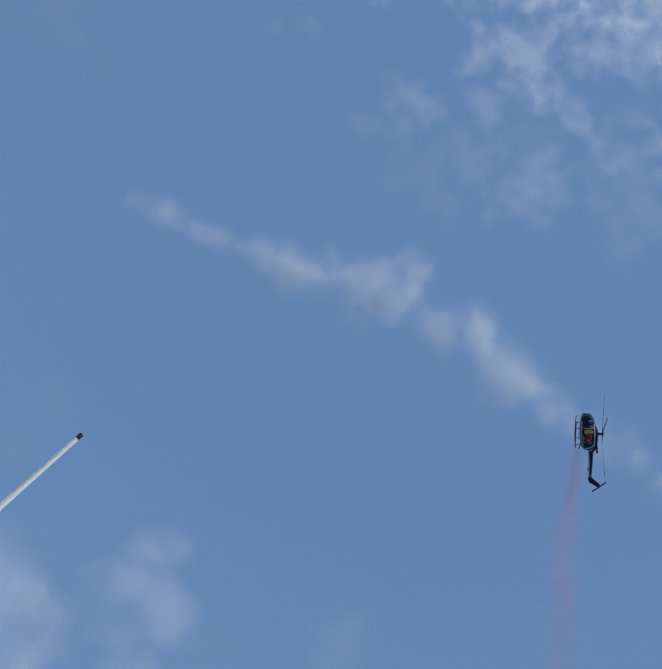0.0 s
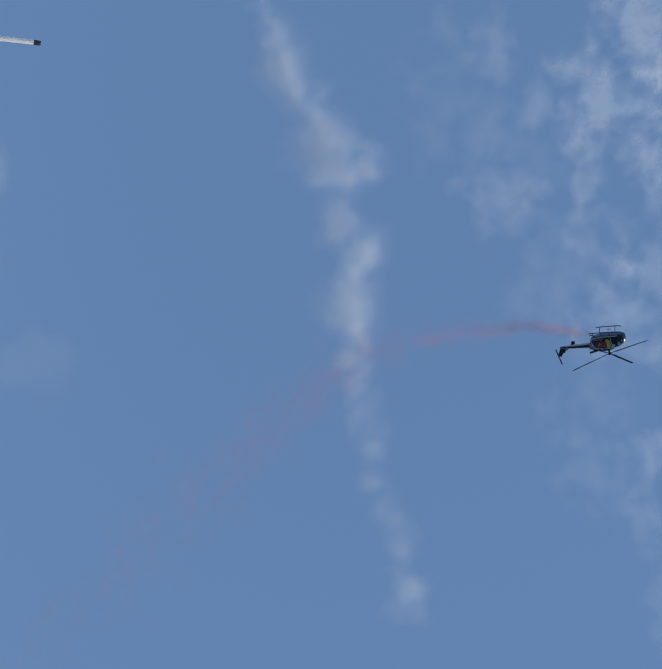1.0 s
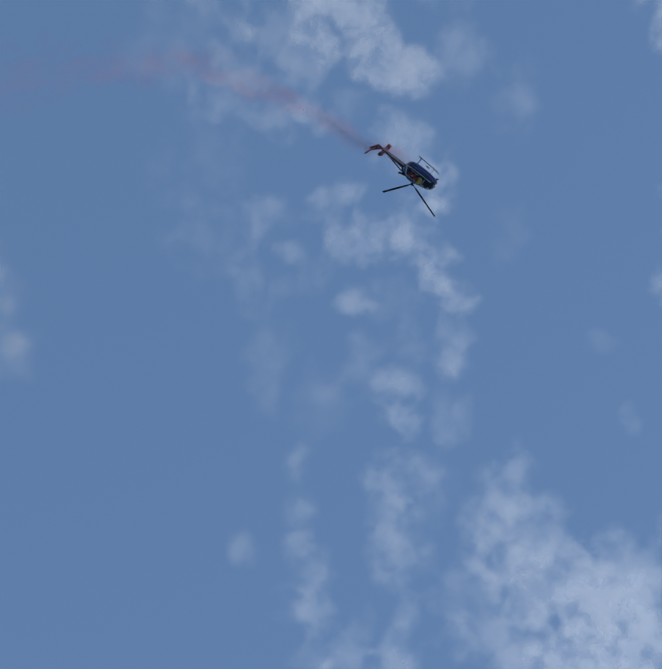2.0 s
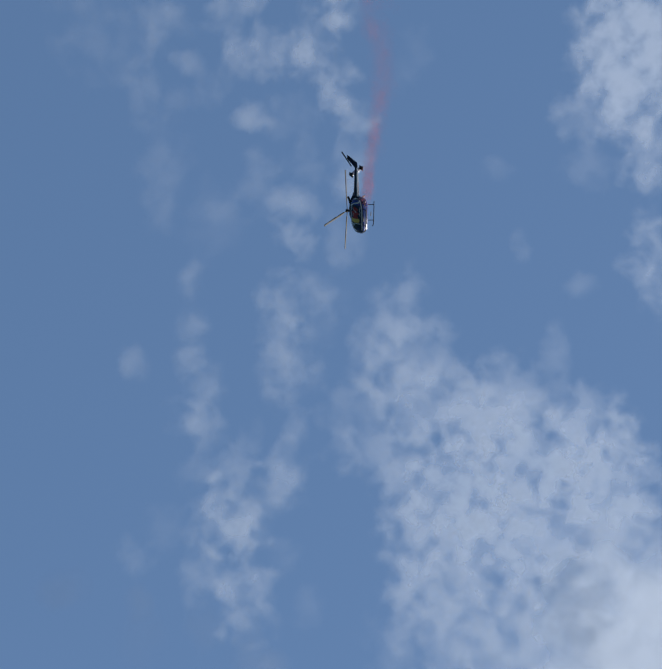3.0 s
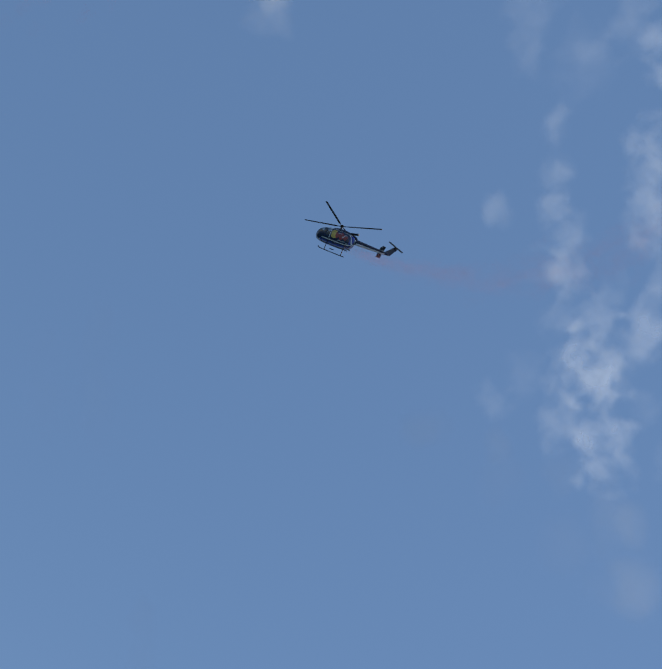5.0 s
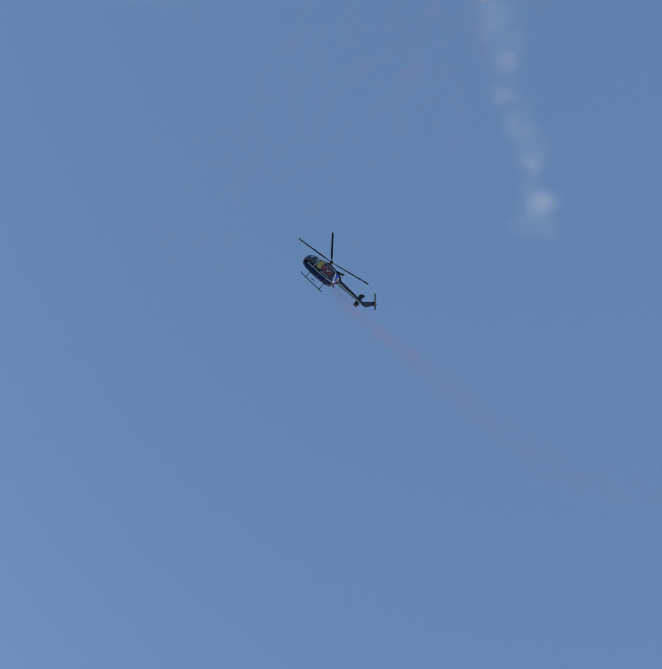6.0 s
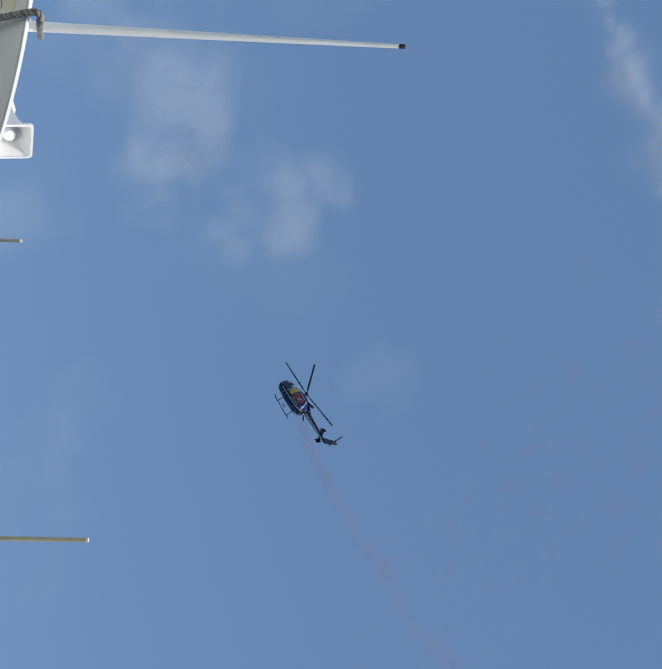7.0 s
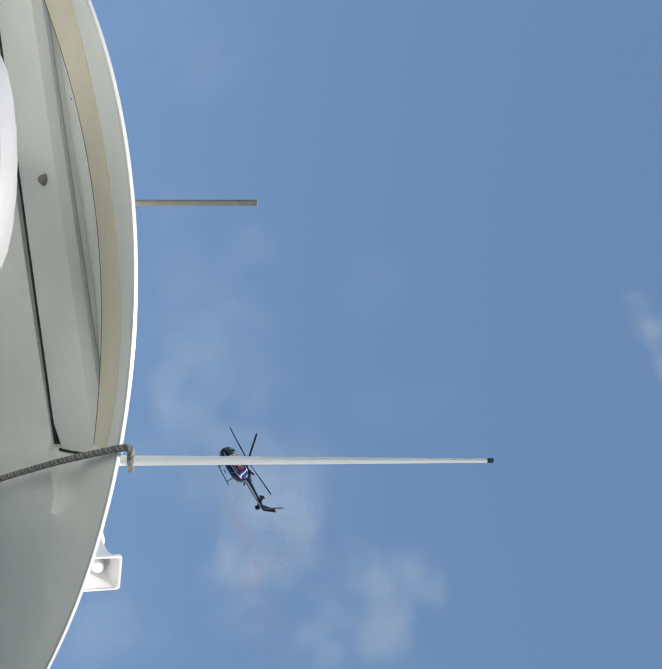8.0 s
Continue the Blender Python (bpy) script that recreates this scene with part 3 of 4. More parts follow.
            for r in (r0, r1):
                z, k = 0.055 * (r - 0.2), radians(float(np.interp(r, (0.85, 1.5, 3.2, 4.85), (8, 6, 2, -2))))
                band.append([(r, y * math.cos(k) - q * math.sin(k), z + y * math.sin(k) + q * math.cos(k)) for y, q in ((-0.136, 0.004), (0.136, 0.004), (0.11, 0.022), (0.0, 0.029), (-0.11, 0.022))])
            part("band", ring_loft(band), BANDS, blade, "pale painted band on top")
    tail = new("tail_rotor")
    tail.parent = h
    tail.matrix_local = pose(-6.42, 0.36, 1.5)
    tagged(tail, "two-bladed tail rotor with pale blades")
    part("hub", tube([(0, -0.06, 0), (0, 0.08, 0)], [0.09, 0.06], 12), DARK, tail)
    for s in (0, 180):
        part("blade", ring_loft([[(0.09 * math.cos(a) * c, 0.015 * math.sin(a), r) for a in (2 * math.pi * j / 10 for j in range(10))] for r, c in ((0.05, 0.5), (0.2, 1.0), (0.95, 1.0), (0.97, 0.7))]), GREYB, tail, "pale tail rotor blade", pose(0, 0, 0, 0, s, 0))
    return h, rotor, tail


# ---- clouds, far up ----
CLOUD_FAR = 3400.0
DENSE = 1.28


def heading(az, el):
    a, e = radians(az), radians(el)
    return Vector((math.sin(a) * math.cos(e), math.cos(a) * math.cos(e), math.sin(e)))


def cloud(az, el, half_w, half_h, tilt, depth, fullness):
    """One tuft of cloud: a billowed sheet at its bearing (degrees), with half sizes in degrees."""
    d = heading(az, el)
    east = Vector((math.cos(radians(az)), -math.sin(radians(az)), 0))
    up = east.cross(d).normalized()
    t = radians(tilt)
    x = math.cos(t) * east + math.sin(t) * up
    y = -d.cross(x).normalized()
    far = CLOUD_FAR + 110 * (1 - depth) + 0.06 * cloud.count
    w, h = far * math.tan(radians(half_w)), far * math.tan(radians(half_h))
    n = 12
    bm = bmesh.new()
    grid = []
    for i in range(n + 1):
        row = []
        for j in range(n + 1):
            u, v = w * (2 * i / n - 1), h * (2 * j / n - 1)
            row.append(bm.verts.new((u, v, math.sqrt(far * far - u * u - v * v) - far)))
        grid.append(row)
    for i in range(n):
        for j in range(n):
            bm.faces.new((grid[i][j], grid[i + 1][j], grid[i + 1][j + 1], grid[i][j + 1]))
    cloud.count += 1
    z = x.cross(y)
    y, z = (y, z) if z.dot(d) > 0 else (-y, -z)
    if el < 44:
        # low banks turn their lit flank a little to the sun
        z = (d - 0.5 * SUN_DIR).normalized()
        x = (x - z * x.dot(z)).normalized()
        y = z.cross(x)
    m = Matrix((x, y, z)).transposed().to_4x4()
    ob = part("cloud", bm, CLOUD)
    ob.matrix_world = Matrix.Translation(EYE + d * far) @ m
    ob.color = (min(1.0, DENSE * depth), 0.12 + fullness + (0.02 if el < 44 else 0.0), 0.58 if el < 44 else 0.0, 1)
    tagged(ob, "bright dense white cloud" if depth > 0.55 else "broken tufts of white cloud" if depth > 0.28 else "thin faint veil of cloud", "cloud", "clouds in the sky")


cloud.count = 0

# ---- smoke: clusters of tiny flecks, thick in the middle and thin at the rim ----


def fleck_mesh(name, count, size, sx, sy, sz, mat, seed, reach=9.0):
    """A loose cluster of tiny four-sided flecks, denser towards its core."""
    rng = np.random.default_rng(seed)
    c = rng.normal(0, 0.42, (count, 3))
    c += 0.16 * np.sin(c[:, [1, 2, 0]] * 7.0 + seed)
    c *= np.array([sx, sy, sz])
    c = reach * np.tanh(c / reach)
    s = size * rng.uniform(0.5, 1.3, (count, 1, 1))
    corner = rng.normal(0, 1, (count, 4, 3))
    corner /= np.linalg.norm(corner, axis=2, keepdims=True)
    v = (c[:, None, :] + s * corner).reshape(-1, 3)
    k = np.arange(count)[:, None] * 4
    f = np.concatenate([k + np.array([t]) for t in ((0, 1, 2), (0, 2, 3), (0, 3, 1), (1, 3, 2))], 0)
    me = bpy.data.meshes.new(name)
    me.from_pydata(v.tolist(), [], f.tolist())
    me.materials.append(mat)
    return me


WHITE_PUFFS = (
    (-3.1, 50.5, 1.62, 1),
    (0.1, 51.5, 2.44, 4),
    (3.4, 52.4, 2.44, 2),
    (5.6, 53.2, 2.44, 3),
    (7.9, 53.6, 2.20, 3),
    (10.1, 54.1, 2.44, 3),
    (12.9, 54.8, 2.44, 3),
    (8.7, 53.8, 2.20, 3),
    (11.3, 54.5, 2.90, 4),
    (14.5, 55.4, 3.19, 5),
    (16.8, 55.8, 3.48, 6),
    (18.9, 55.3, 2.61, 3),
    (19.3, 58.0, 2.61, 4),
    (16.5, 57.8, 2.32, 2),
    (22.7, 56.1, 2.61, 5),
    (25.9, 55.9, 3.36, 5),
    (26.6, 56.8, 2.61, 4),
    (29.4, 56.0, 3.36, 6),
    (31.8, 55.3, 2.90, 5),
    (34.5, 55.2, 2.44, 3),
    (37.3, 54.7, 2.32, 2),
    (40.2, 54.3, 2.44, 2),
    (43.7, 53.8, 2.44, 1),
    (47.6, 53.2, 2.44, 2),
    (51.3, 52.9, 2.44, 2),
    (54.3, 52.0, 2.44, 1),
)


def white_trail():
    trail = thing("white_smoke_trail", "old drifting band of white display smoke, breaking up", "smoke", kind="stuff")
    meshes = [fleck_mesh("smoke_puff", 30000, 0.0051, 1.0, 1.0, 1.0, SMOKE_W, 40 + i) for i in range(5)]
    worn = [fleck_mesh("smoke_puff", 9000, 0.0062, 1.0, 1.0, 1.0, SMOKE_W, 60 + i) for i in range(4)]
    n = 0
    for (az, el, r, count), (az2, el2, r2, _) in zip(WHITE_PUFFS, WHITE_PUFFS[1:] + WHITE_PUFFS[-1:]):
        total = 9 if count < 3 else 2 * count
        for j in range(total):
            f = random.random()
            rr = (r + (r2 - r) * f) * random.uniform(0.45, 1.1)
            ob = new("smoke_puff", worn[n % 4] if count < 3 else meshes[n % 5])
            ob.parent = trail
            n += 1
            at = EYE + heading(az + (az2 - az) * f, el + (el2 - el) * f) * 136 + Vector([random.gauss(0, 0.36) * r for _ in range(3)])
            q = Euler([random.uniform(0, 6.28) for _ in range(3)])
            ob.matrix_local = Matrix.LocRotScale(at, q, Vector((rr * random.uniform(0.7, 1.3), rr * random.uniform(0.5, 0.9), rr * random.uniform(0.6, 1.2))))


HELI_ROWS = [
    (0.0, pose(48.01, 60.29, 112.00, -77.9, -10.0, -143.3)),
    (0.1, pose(47.03, 58.39, 113.78, -79.5, -6.6, -141.3)),
    (0.2, pose(44.59, 58.05, 115.21, -80.6, -3.5, -139.1)),
    (0.3, pose(43.58, 55.98, 116.89, -80.1, -0.7, -137.7)),
    (0.4, pose(41.95, 52.85, 119.23, -80.1, 1.5, -134.0)),
    (0.5, pose(40.86, 49.94, 121.22, -80.9, 2.8, -129.8)),
    (0.8, pose(37.97, 43.30, 126.02, -80.2, 5.8, -120.5)),
    (1.0, pose(37.23, 38.86, 128.57, -79.0, 6.1, -113.1)),
    (1.5, pose(37.53, 25.60, 131.06, -75.9, 3.6, -94.6)),
    (1.7, pose(38.01, 21.05, 130.54, -75.0, 5.3, -89.3)),
    (2.1, pose(38.44, 13.60, 136.36, -71.6, 2.5, -68.0)),
    (2.4, pose(43.59, 7.51, 132.99, -69.9, -0.2, -52.3)),
    (2.8, pose(52.54, 2.23, 125.87, -68.9, -3.9, -33.5)),
    (3.0, pose(56.25, 0.34, 124.50, -73.2, -0.9, -23.4)),
    (3.5, pose(65.45, 0.28, 118.37, -74.6, 7.7, 6.7)),
    (4.0, pose(74.32, 5.43, 111.50, -61.4, 37.0, 48.9)),
    (4.5, pose(80.33, 15.18, 104.15, -39.5, 29.1, 78.8)),
    (5.0, pose(82.82, 29.17, 97.46, -25.4, 15.3, 95.3)),
    (5.2, pose(82.05, 35.34, 95.44, -23.6, 10.5, 101.4)),
    (6.3, pose(67.27, 69.85, 83.32, -13.8, 6.1, 119.9)),
    (6.5, pose(62.45, 75.50, 81.56, -14.8, 5.0, 122.1)),
    (7.0, pose(48.65, 89.53, 77.17, -13.3, 0.8, 125.8)),
    (7.5, pose(32.30, 100.54, 73.60, -12.2, 3.4, 132.8)),
    (8.0, pose(14.38, 108.34, 69.73, -14.9, 7.9, 140.9)),
]


def glide(t):
    """The helicopter's pose at any time, eased between its rows; before the start it flew straight."""
    ts = [r[0] for r in HELI_ROWS]
    t = min(t, 8.0)
    if t <= 0:
        a = HELI_ROWS[0][1]
        m = a.copy()
        m.translation = a.translation + Vector((-24.4, -12.7, 12.3)) * t
        return m
    i = min(max(int(np.searchsorted(ts, t)), 1), len(ts) - 1)
    i0, i1 = i - 1, i
    f = (t - ts[i0]) / (ts[i1] - ts[i0])
    P = [HELI_ROWS[max(i0 - 1, 0)][1].translation, HELI_ROWS[i0][1].translation, HELI_ROWS[i1][1].translation, HELI_ROWS[min(i1 + 1, len(ts) - 1)][1].translation]
    T = [ts[max(i0 - 1, 0)], ts[i0], ts[i1], ts[min(i1 + 1, len(ts) - 1)]]
    v0 = (P[2] - P[0]) / max(T[2] - T[0], 1e-6)
    v1 = (P[3] - P[1]) / max(T[3] - T[1], 1e-6)
    dt = T[2] - T[1]
    p = P[1] * (2 * f ** 3 - 3 * f * f + 1) + v0 * dt * (f ** 3 - 2 * f * f + f) + P[2] * (3 * f * f - 2 * f ** 3) + v1 * dt * (f ** 3 - f * f)
    q = HELI_ROWS[i0][1].to_quaternion().slerp(HELI_ROWS[i1][1].to_quaternion(), f)
    return Matrix.LocRotScale(p, q, None)


def is_thin(t):
    """The smoke runs thin at first and towards the end."""
    return t > 3.2 or t < -0.9


def red_trail():
    """Small clusters wait inside the cabin, leave the pipe one after another and drift apart where they were left."""
    trail = thing("red_smoke_trail", "fresh red display smoke streaming from the helicopter", "smoke", kind="stuff")
    meshes = [fleck_mesh("smoke_wisp", 1900, 0.0088, 1.9, 0.95, 0.95, SMOKE_R, 70 + i, np.array([1.6, 0.8, 0.8])) for i in range(8)]
    thin = [fleck_mesh("smoke_wisp", 1500, 0.0088, 1.9, 1.0, 1.0, SMOKE_T, 90 + i, np.array([1.6, 0.8, 0.8])) for i in range(6)]
    plans = []
    step, n = 0.09, 0
    t = -1.9
    while t < 7.98:
        for k in range(18):
            ob = new("smoke_wisp", thin[n % 6] if is_thin(t) else meshes[n % 8])
            ob.parent = trail
            n += 1
            go = t + step * k / 18
            m = glide(go)
            fwd = (glide(go + 0.05).translation - glide(go - 0.05).translation).normalized()
            turn = fwd.to_track_quat("X", "Z").to_matrix().to_4x4() @ pose(0, 0, 0, random.uniform(0, 360))
            left = m @ Vector((-1.85, 0.28, -0.92))
            wash = m.to_3x3() @ Vector((0, 0, -4.0))
            drift = Vector([random.gauss(0, 0.75 if is_thin(t) else 0.8 if t < 0.35 or t > 2.9 else 0.5) for _ in range(3)]) + fwd * random.gauss(0.8, 1.7)
            rows = []
            inside = [q for q in STEPS if q < go]
            for q in inside:
                rows.append((q, glide(q)))
            for age in (0.0, 0.25, 0.8, 2.0, 4.5, 9.9):
                q = go + (0.034 if inside else 0) + age
                if q >= 0:
                    rows.append((min(q, 8.0), Matrix.Translation(left + wash * (1 - math.exp(-1.9 * age)) + drift * (1.5 * (1 - math.exp(-1.1 * age)) + 0.85 * age)) @ turn))
                if q >= 8.0:
                    break
            if go < 0:
                age = -go
                rows.insert(0, (0.0, Matrix.Translation(left + wash * (1 - math.exp(-1.9 * age)) + drift * (1.5 * (1 - math.exp(-1.1 * age)) + 0.85 * age)) @ turn))
            clean = [rows[0]]
            for r in rows[1:]:
                if frame(r[0]) > frame(clean[-1][0]):
                    clean.append(r)
            plans.append((ob, clean))
        t += step
    return plans


STEPS = [round(0.1 * i, 1) for i in range(81)]

# ---- build ----
sea()
deck()
hardtop()
bulge()
antenna((0.383, 3.207, 1.541), 1.115, 0.0165, 0.0068, WHIP, "whip_antenna", "tall white fibreglass whip antenna with a black tip, raked aft", BLACK, "black end cap", 0.01)
antenna((-0.40, 3.18, 1.577), 0.365, 0.0098, 0.0094, STEEL, "stub_antenna", "short weathered metal antenna rod with a bright tip", STEEL, "bright metal tip", 0.01, 0.005)
antenna((1.181, 3.809, 1.530), 0.222, 0.006, 0.006, STEEL, "short_antenna", "thin short grey antenna rod with a bright tip", WHITE_P, "bright metal tip", 0.04, 0.006)
antenna((2.227, 3.503, 1.443), 0.375, 0.0092, 0.0085, BRASSY, "yellowed_antenna", "yellowed rod antenna with a bright tip, raked aft", WHITE_P, "bright metal tip", 3.82, 0.008)
horn()
rope([(0.66, 4.7, 1.44), (0.518, 4.045, 1.47), (0.414, 3.54, 1.472), (0.345, 3.16, 1.476), (0.328, 3.045, 1.482), (0.345, 3.035, 1.492), (0.362, 3.11, 1.525), (0.42, 3.26, 1.60)], 0.0105, "grey braided rope looped round the hardtop's edge")
HELI, ROTOR, TAIL_ROTOR = helicopter()
cloud(9.0, 75.1, 6.81, 7.88, 85, 0.60, 0.03)
cloud(2.2, 71.4, 4.62, 4.26, 92, 0.45, 0.03)
cloud(20.3, 75.5, 4.32, 4.68, 74, 0.52, 0.03)
cloud(27.2, 76.5, 3.24, 2.88, 68, 0.42, 0.03)
cloud(37.0, 73.5, 3.97, 4.69, 58, 0.52, 0.03)
cloud(47.2, 74.3, 3.95, 2.33, 38, 0.48, 0.03)
cloud(52.9, 75.4, 2.14, 2.32, 43, 0.42, 0.03)
cloud(5.6, 81.6, 4.56, 2.28, 108, 0.38, 0.00)
cloud(24.3, 79.0, 3.56, 2.14, 106, 0.36, 0.00)
cloud(-14.7, 76.6, 3.32, 4.20, 128, 0.38, 0.00)
cloud(-42.2, 81.1, 11.59, 5.80, 135, 0.55, 0.15)
cloud(-25.3, 80.9, 3.47, 3.81, 118, 0.40, 0.00)
cloud(-73.1, 83.7, 4.29, 2.97, 166, 0.50, 0.03)
cloud(-32.3, 84.9, 3.07, 3.07, 126, 0.42, 0.03)
cloud(-12.0, 86.4, 3.42, 3.76, 106, 0.26, 0.00)
cloud(108.6, 86.0, 1.99, 4.97, 2, 0.42, 0.03)
cloud(-15.0, 67.9, 3.10, 3.79, 108, 0.30, 0.00)
cloud(-16.6, 70.1, 3.82, 3.82, 110, 0.42, 0.03)
cloud(-7.6, 66.4, 2.07, 3.80, 101, 0.36, 0.00)
cloud(-12.8, 72.8, 4.22, 2.81, 106, 0.36, 0.00)
cloud(-21.6, 73.4, 3.48, 2.44, 115, 0.25, 0.00)
cloud(-2.7, 68.6, 1.93, 2.10, 96, 0.33, 0.00)
cloud(-7.6, 69.4, 2.45, 3.15, 101, 0.20, 0.00)
cloud(9.4, 68.2, 2.83, 1.95, 85, 0.38, 0.00)
cloud(15.3, 69.1, 3.03, 3.39, 79, 0.42, 0.03)
cloud(22.1, 71.4, 3.60, 2.52, 42, 0.36, 0.00)
cloud(7.8, 63.9, 1.91, 3.47, 96, 0.25, 0.00)
cloud(13.8, 65.9, 1.59, 2.47, 91, 0.24, 0.00)
cloud(24.1, 64.2, 4.22, 3.17, 70, 0.25, 0.00)
cloud(12.9, 62.4, 5.16, 6.19, 81, 0.09, 0.00)
cloud(5.8, 61.7, 2.04, 2.04, 88, 0.11, 0.00)
cloud(18.6, 65.2, 5.63, 4.22, 76, 0.09, 0.00)
cloud(24.2, 68.4, 1.43, 1.97, 70, 0.30, 0.00)
cloud(29.1, 67.7, 1.97, 2.15, 66, 0.22, 0.00)
cloud(31.1, 69.2, 1.80, 1.80, 64, 0.13, 0.00)
cloud(36.8, 68.3, 1.80, 2.69, 58, 0.36, 0.00)
cloud(41.9, 67.3, 3.40, 3.40, 53, 0.24, 0.00)
cloud(36.2, 65.8, 5.34, 4.28, 59, 0.12, 0.00)
cloud(37.7, 70.6, 2.70, 3.06, 58, 0.25, 0.00)
cloud(43.5, 70.8, 2.34, 2.34, 52, 0.22, 0.00)
cloud(29.4, 72.5, 3.25, 3.97, 35, 0.22, 0.00)
cloud(50.2, 70.4, 2.15, 1.43, 26, 0.30, 0.00)
cloud(48.4, 68.6, 2.15, 1.79, 47, 0.24, 0.00)
cloud(62.3, 73.3, 3.55, 2.66, 34, 0.30, 0.00)
cloud(49.1, 64.3, 4.25, 4.96, 47, 0.08, 0.00)
cloud(56.6, 78.1, 2.83, 2.48, 39, 0.11, 0.00)
cloud(72.5, 78.8, 1.39, 3.14, 34, 0.08, 0.00)
cloud(33.4, 80.6, 2.13, 3.20, 61, 0.20, 0.00)
cloud(-5.5, 62.4, 1.09, 2.37, 109, 0.12, 0.00)
cloud(-8.3, 61.0, 1.16, 1.16, 102, 0.10, 0.00)
cloud(85.9, 72.9, 1.53, 2.73, 12, 0.06, 0.00)
cloud(51.8, 72.2, 2.15, 1.43, 44, 0.13, 0.00)
cloud(-16.9, 52.3, 3.32, 2.65, 65, 0.20, 0.00)
cloud(-12.4, 53.0, 2.98, 1.99, 20, 0.11, 0.00)
cloud(-10.6, 50.9, 3.67, 1.33, 29, 0.09, 0.00)
cloud(-8.0, 52.7, 2.04, 1.09, 27, 0.12, 0.00)
cloud(13.1, 31.4, 4.23, 2.60, 37, 0.34, 0.00)
cloud(17.5, 36.5, 3.81, 5.89, 6, 0.24, 0.00)
cloud(10.2, 35.2, 4.33, 5.00, 40, 0.06, 0.00)
cloud(61.7, 68.7, 2.83, 1.42, 77, 0.30, 0.00)
cloud(68.2, 68.7, 3.35, 2.29, 41, 0.34, 0.00)
cloud(72.1, 70.6, 2.09, 3.31, 37, 0.38, 0.00)
cloud(71.3, 72.7, 1.79, 2.58, 37, 0.40, 0.00)
cloud(79.4, 69.5, 1.73, 2.42, 31, 0.37, 0.00)
cloud(83.3, 68.8, 2.06, 1.89, 27, 0.32, 0.00)
cloud(85.7, 67.2, 1.71, 2.23, 25, 0.14, 0.00)
cloud(87.2, 65.9, 1.64, 1.88, 24, 0.30, 0.00)
cloud(85.1, 62.4, 1.91, 1.73, 27, 0.37, 0.00)
cloud(82.3, 63.7, 2.16, 1.74, 29, 0.26, 0.00)
cloud(77.9, 63.7, 1.76, 2.82, 33, 0.13, 0.00)
cloud(89.6, 63.6, 1.70, 3.06, 23, 0.13, 0.00)
cloud(80.5, 65.9, 1.92, 2.26, 30, 0.13, 0.00)
cloud(72.9, 66.1, 1.70, 1.49, 37, 0.22, 0.00)
cloud(76.8, 67.1, 1.93, 2.28, 33, 0.09, 0.00)
cloud(61.8, 63.2, 1.37, 3.60, 47, 0.13, 0.00)
cloud(56.7, 63.2, 4.32, 3.42, 51, 0.09, 0.00)
cloud(65.3, 63.9, 1.08, 1.97, 44, 0.12, 0.00)
cloud(66.6, 65.6, 1.43, 2.33, 12, 0.12, 0.00)
cloud(63.4, 65.5, 1.79, 1.15, 45, 0.20, 0.00)
cloud(69.9, 61.0, 2.15, 4.30, 40, 0.06, 0.00)
cloud(76.3, 60.7, 2.66, 3.37, 34, 0.06, 0.00)
cloud(78.0, 57.8, 0.99, 1.59, 33, 0.10, 0.00)
cloud(81.4, 55.3, 1.47, 3.33, 31, 0.13, 0.00)
cloud(83.8, 53.8, 1.66, 3.12, 29, 0.12, 0.00)
cloud(84.9, 52.1, 2.24, 2.07, 28, 0.13, 0.00)
cloud(87.8, 57.9, 2.06, 3.27, 25, 0.14, 0.00)
cloud(88.4, 60.0, 3.26, 2.57, 24, 0.10, 0.00)
cloud(90.4, 56.3, 2.89, 3.06, 23, 0.13, 0.00)
cloud(78.2, 53.0, 1.12, 1.58, 33, 0.07, 0.00)
cloud(55.5, 77.6, 3.21, 2.53, 51, 0.10, 0.00)
cloud(72.6, 78.0, 1.99, 2.49, 35, 0.07, 0.00)
cloud(38.2, 79.0, 3.17, 2.50, 68, 0.12, 0.00)
cloud(57.9, 65.8, 2.15, 1.61, 50, 0.22, 0.00)
cloud(123.8, 75.3, 4.27, 6.23, -7, 0.49, 0.12)
cloud(125.8, 70.4, 2.80, 3.63, -8, 0.34, 0.00)
cloud(114.1, 72.2, 2.21, 2.04, 3, 0.22, 0.00)
cloud(116.5, 70.0, 2.21, 1.87, 1, 0.10, 0.00)
cloud(124.3, 65.4, 2.33, 4.66, 6, 0.30, 0.00)
cloud(109.0, 65.9, 0.98, 1.33, 9, 0.10, 0.00)
cloud(116.3, 64.3, 1.31, 1.24, 3, 0.11, 0.00)
cloud(103.7, 69.3, 1.47, 1.12, 13, 0.07, 0.00)
cloud(87.8, 60.0, 3.06, 2.16, 28, 0.12, 0.00)
cloud(88.3, 57.8, 1.15, 2.34, 28, 0.14, 0.00)
cloud(91.0, 59.2, 1.44, 2.35, 25, 0.09, 0.00)
cloud(78.7, 57.8, 1.00, 1.49, 36, 0.10, 0.00)
cloud(81.7, 55.4, 1.35, 2.31, 33, 0.11, 0.00)
cloud(84.9, 53.6, 1.50, 2.14, 10, 0.09, 0.00)
cloud(86.3, 51.9, 1.85, 2.20, 29, 0.24, 0.00)
cloud(87.2, 49.8, 1.70, 1.77, 28, 0.13, 0.00)
cloud(90.0, 50.7, 2.21, 2.14, 26, 0.24, 0.00)
cloud(90.2, 52.4, 1.14, 2.33, 26, 0.12, 0.00)
cloud(93.3, 51.7, 2.07, 3.04, 23, 0.26, 0.00)
cloud(93.7, 50.1, 1.50, 1.42, 23, 0.14, 0.00)
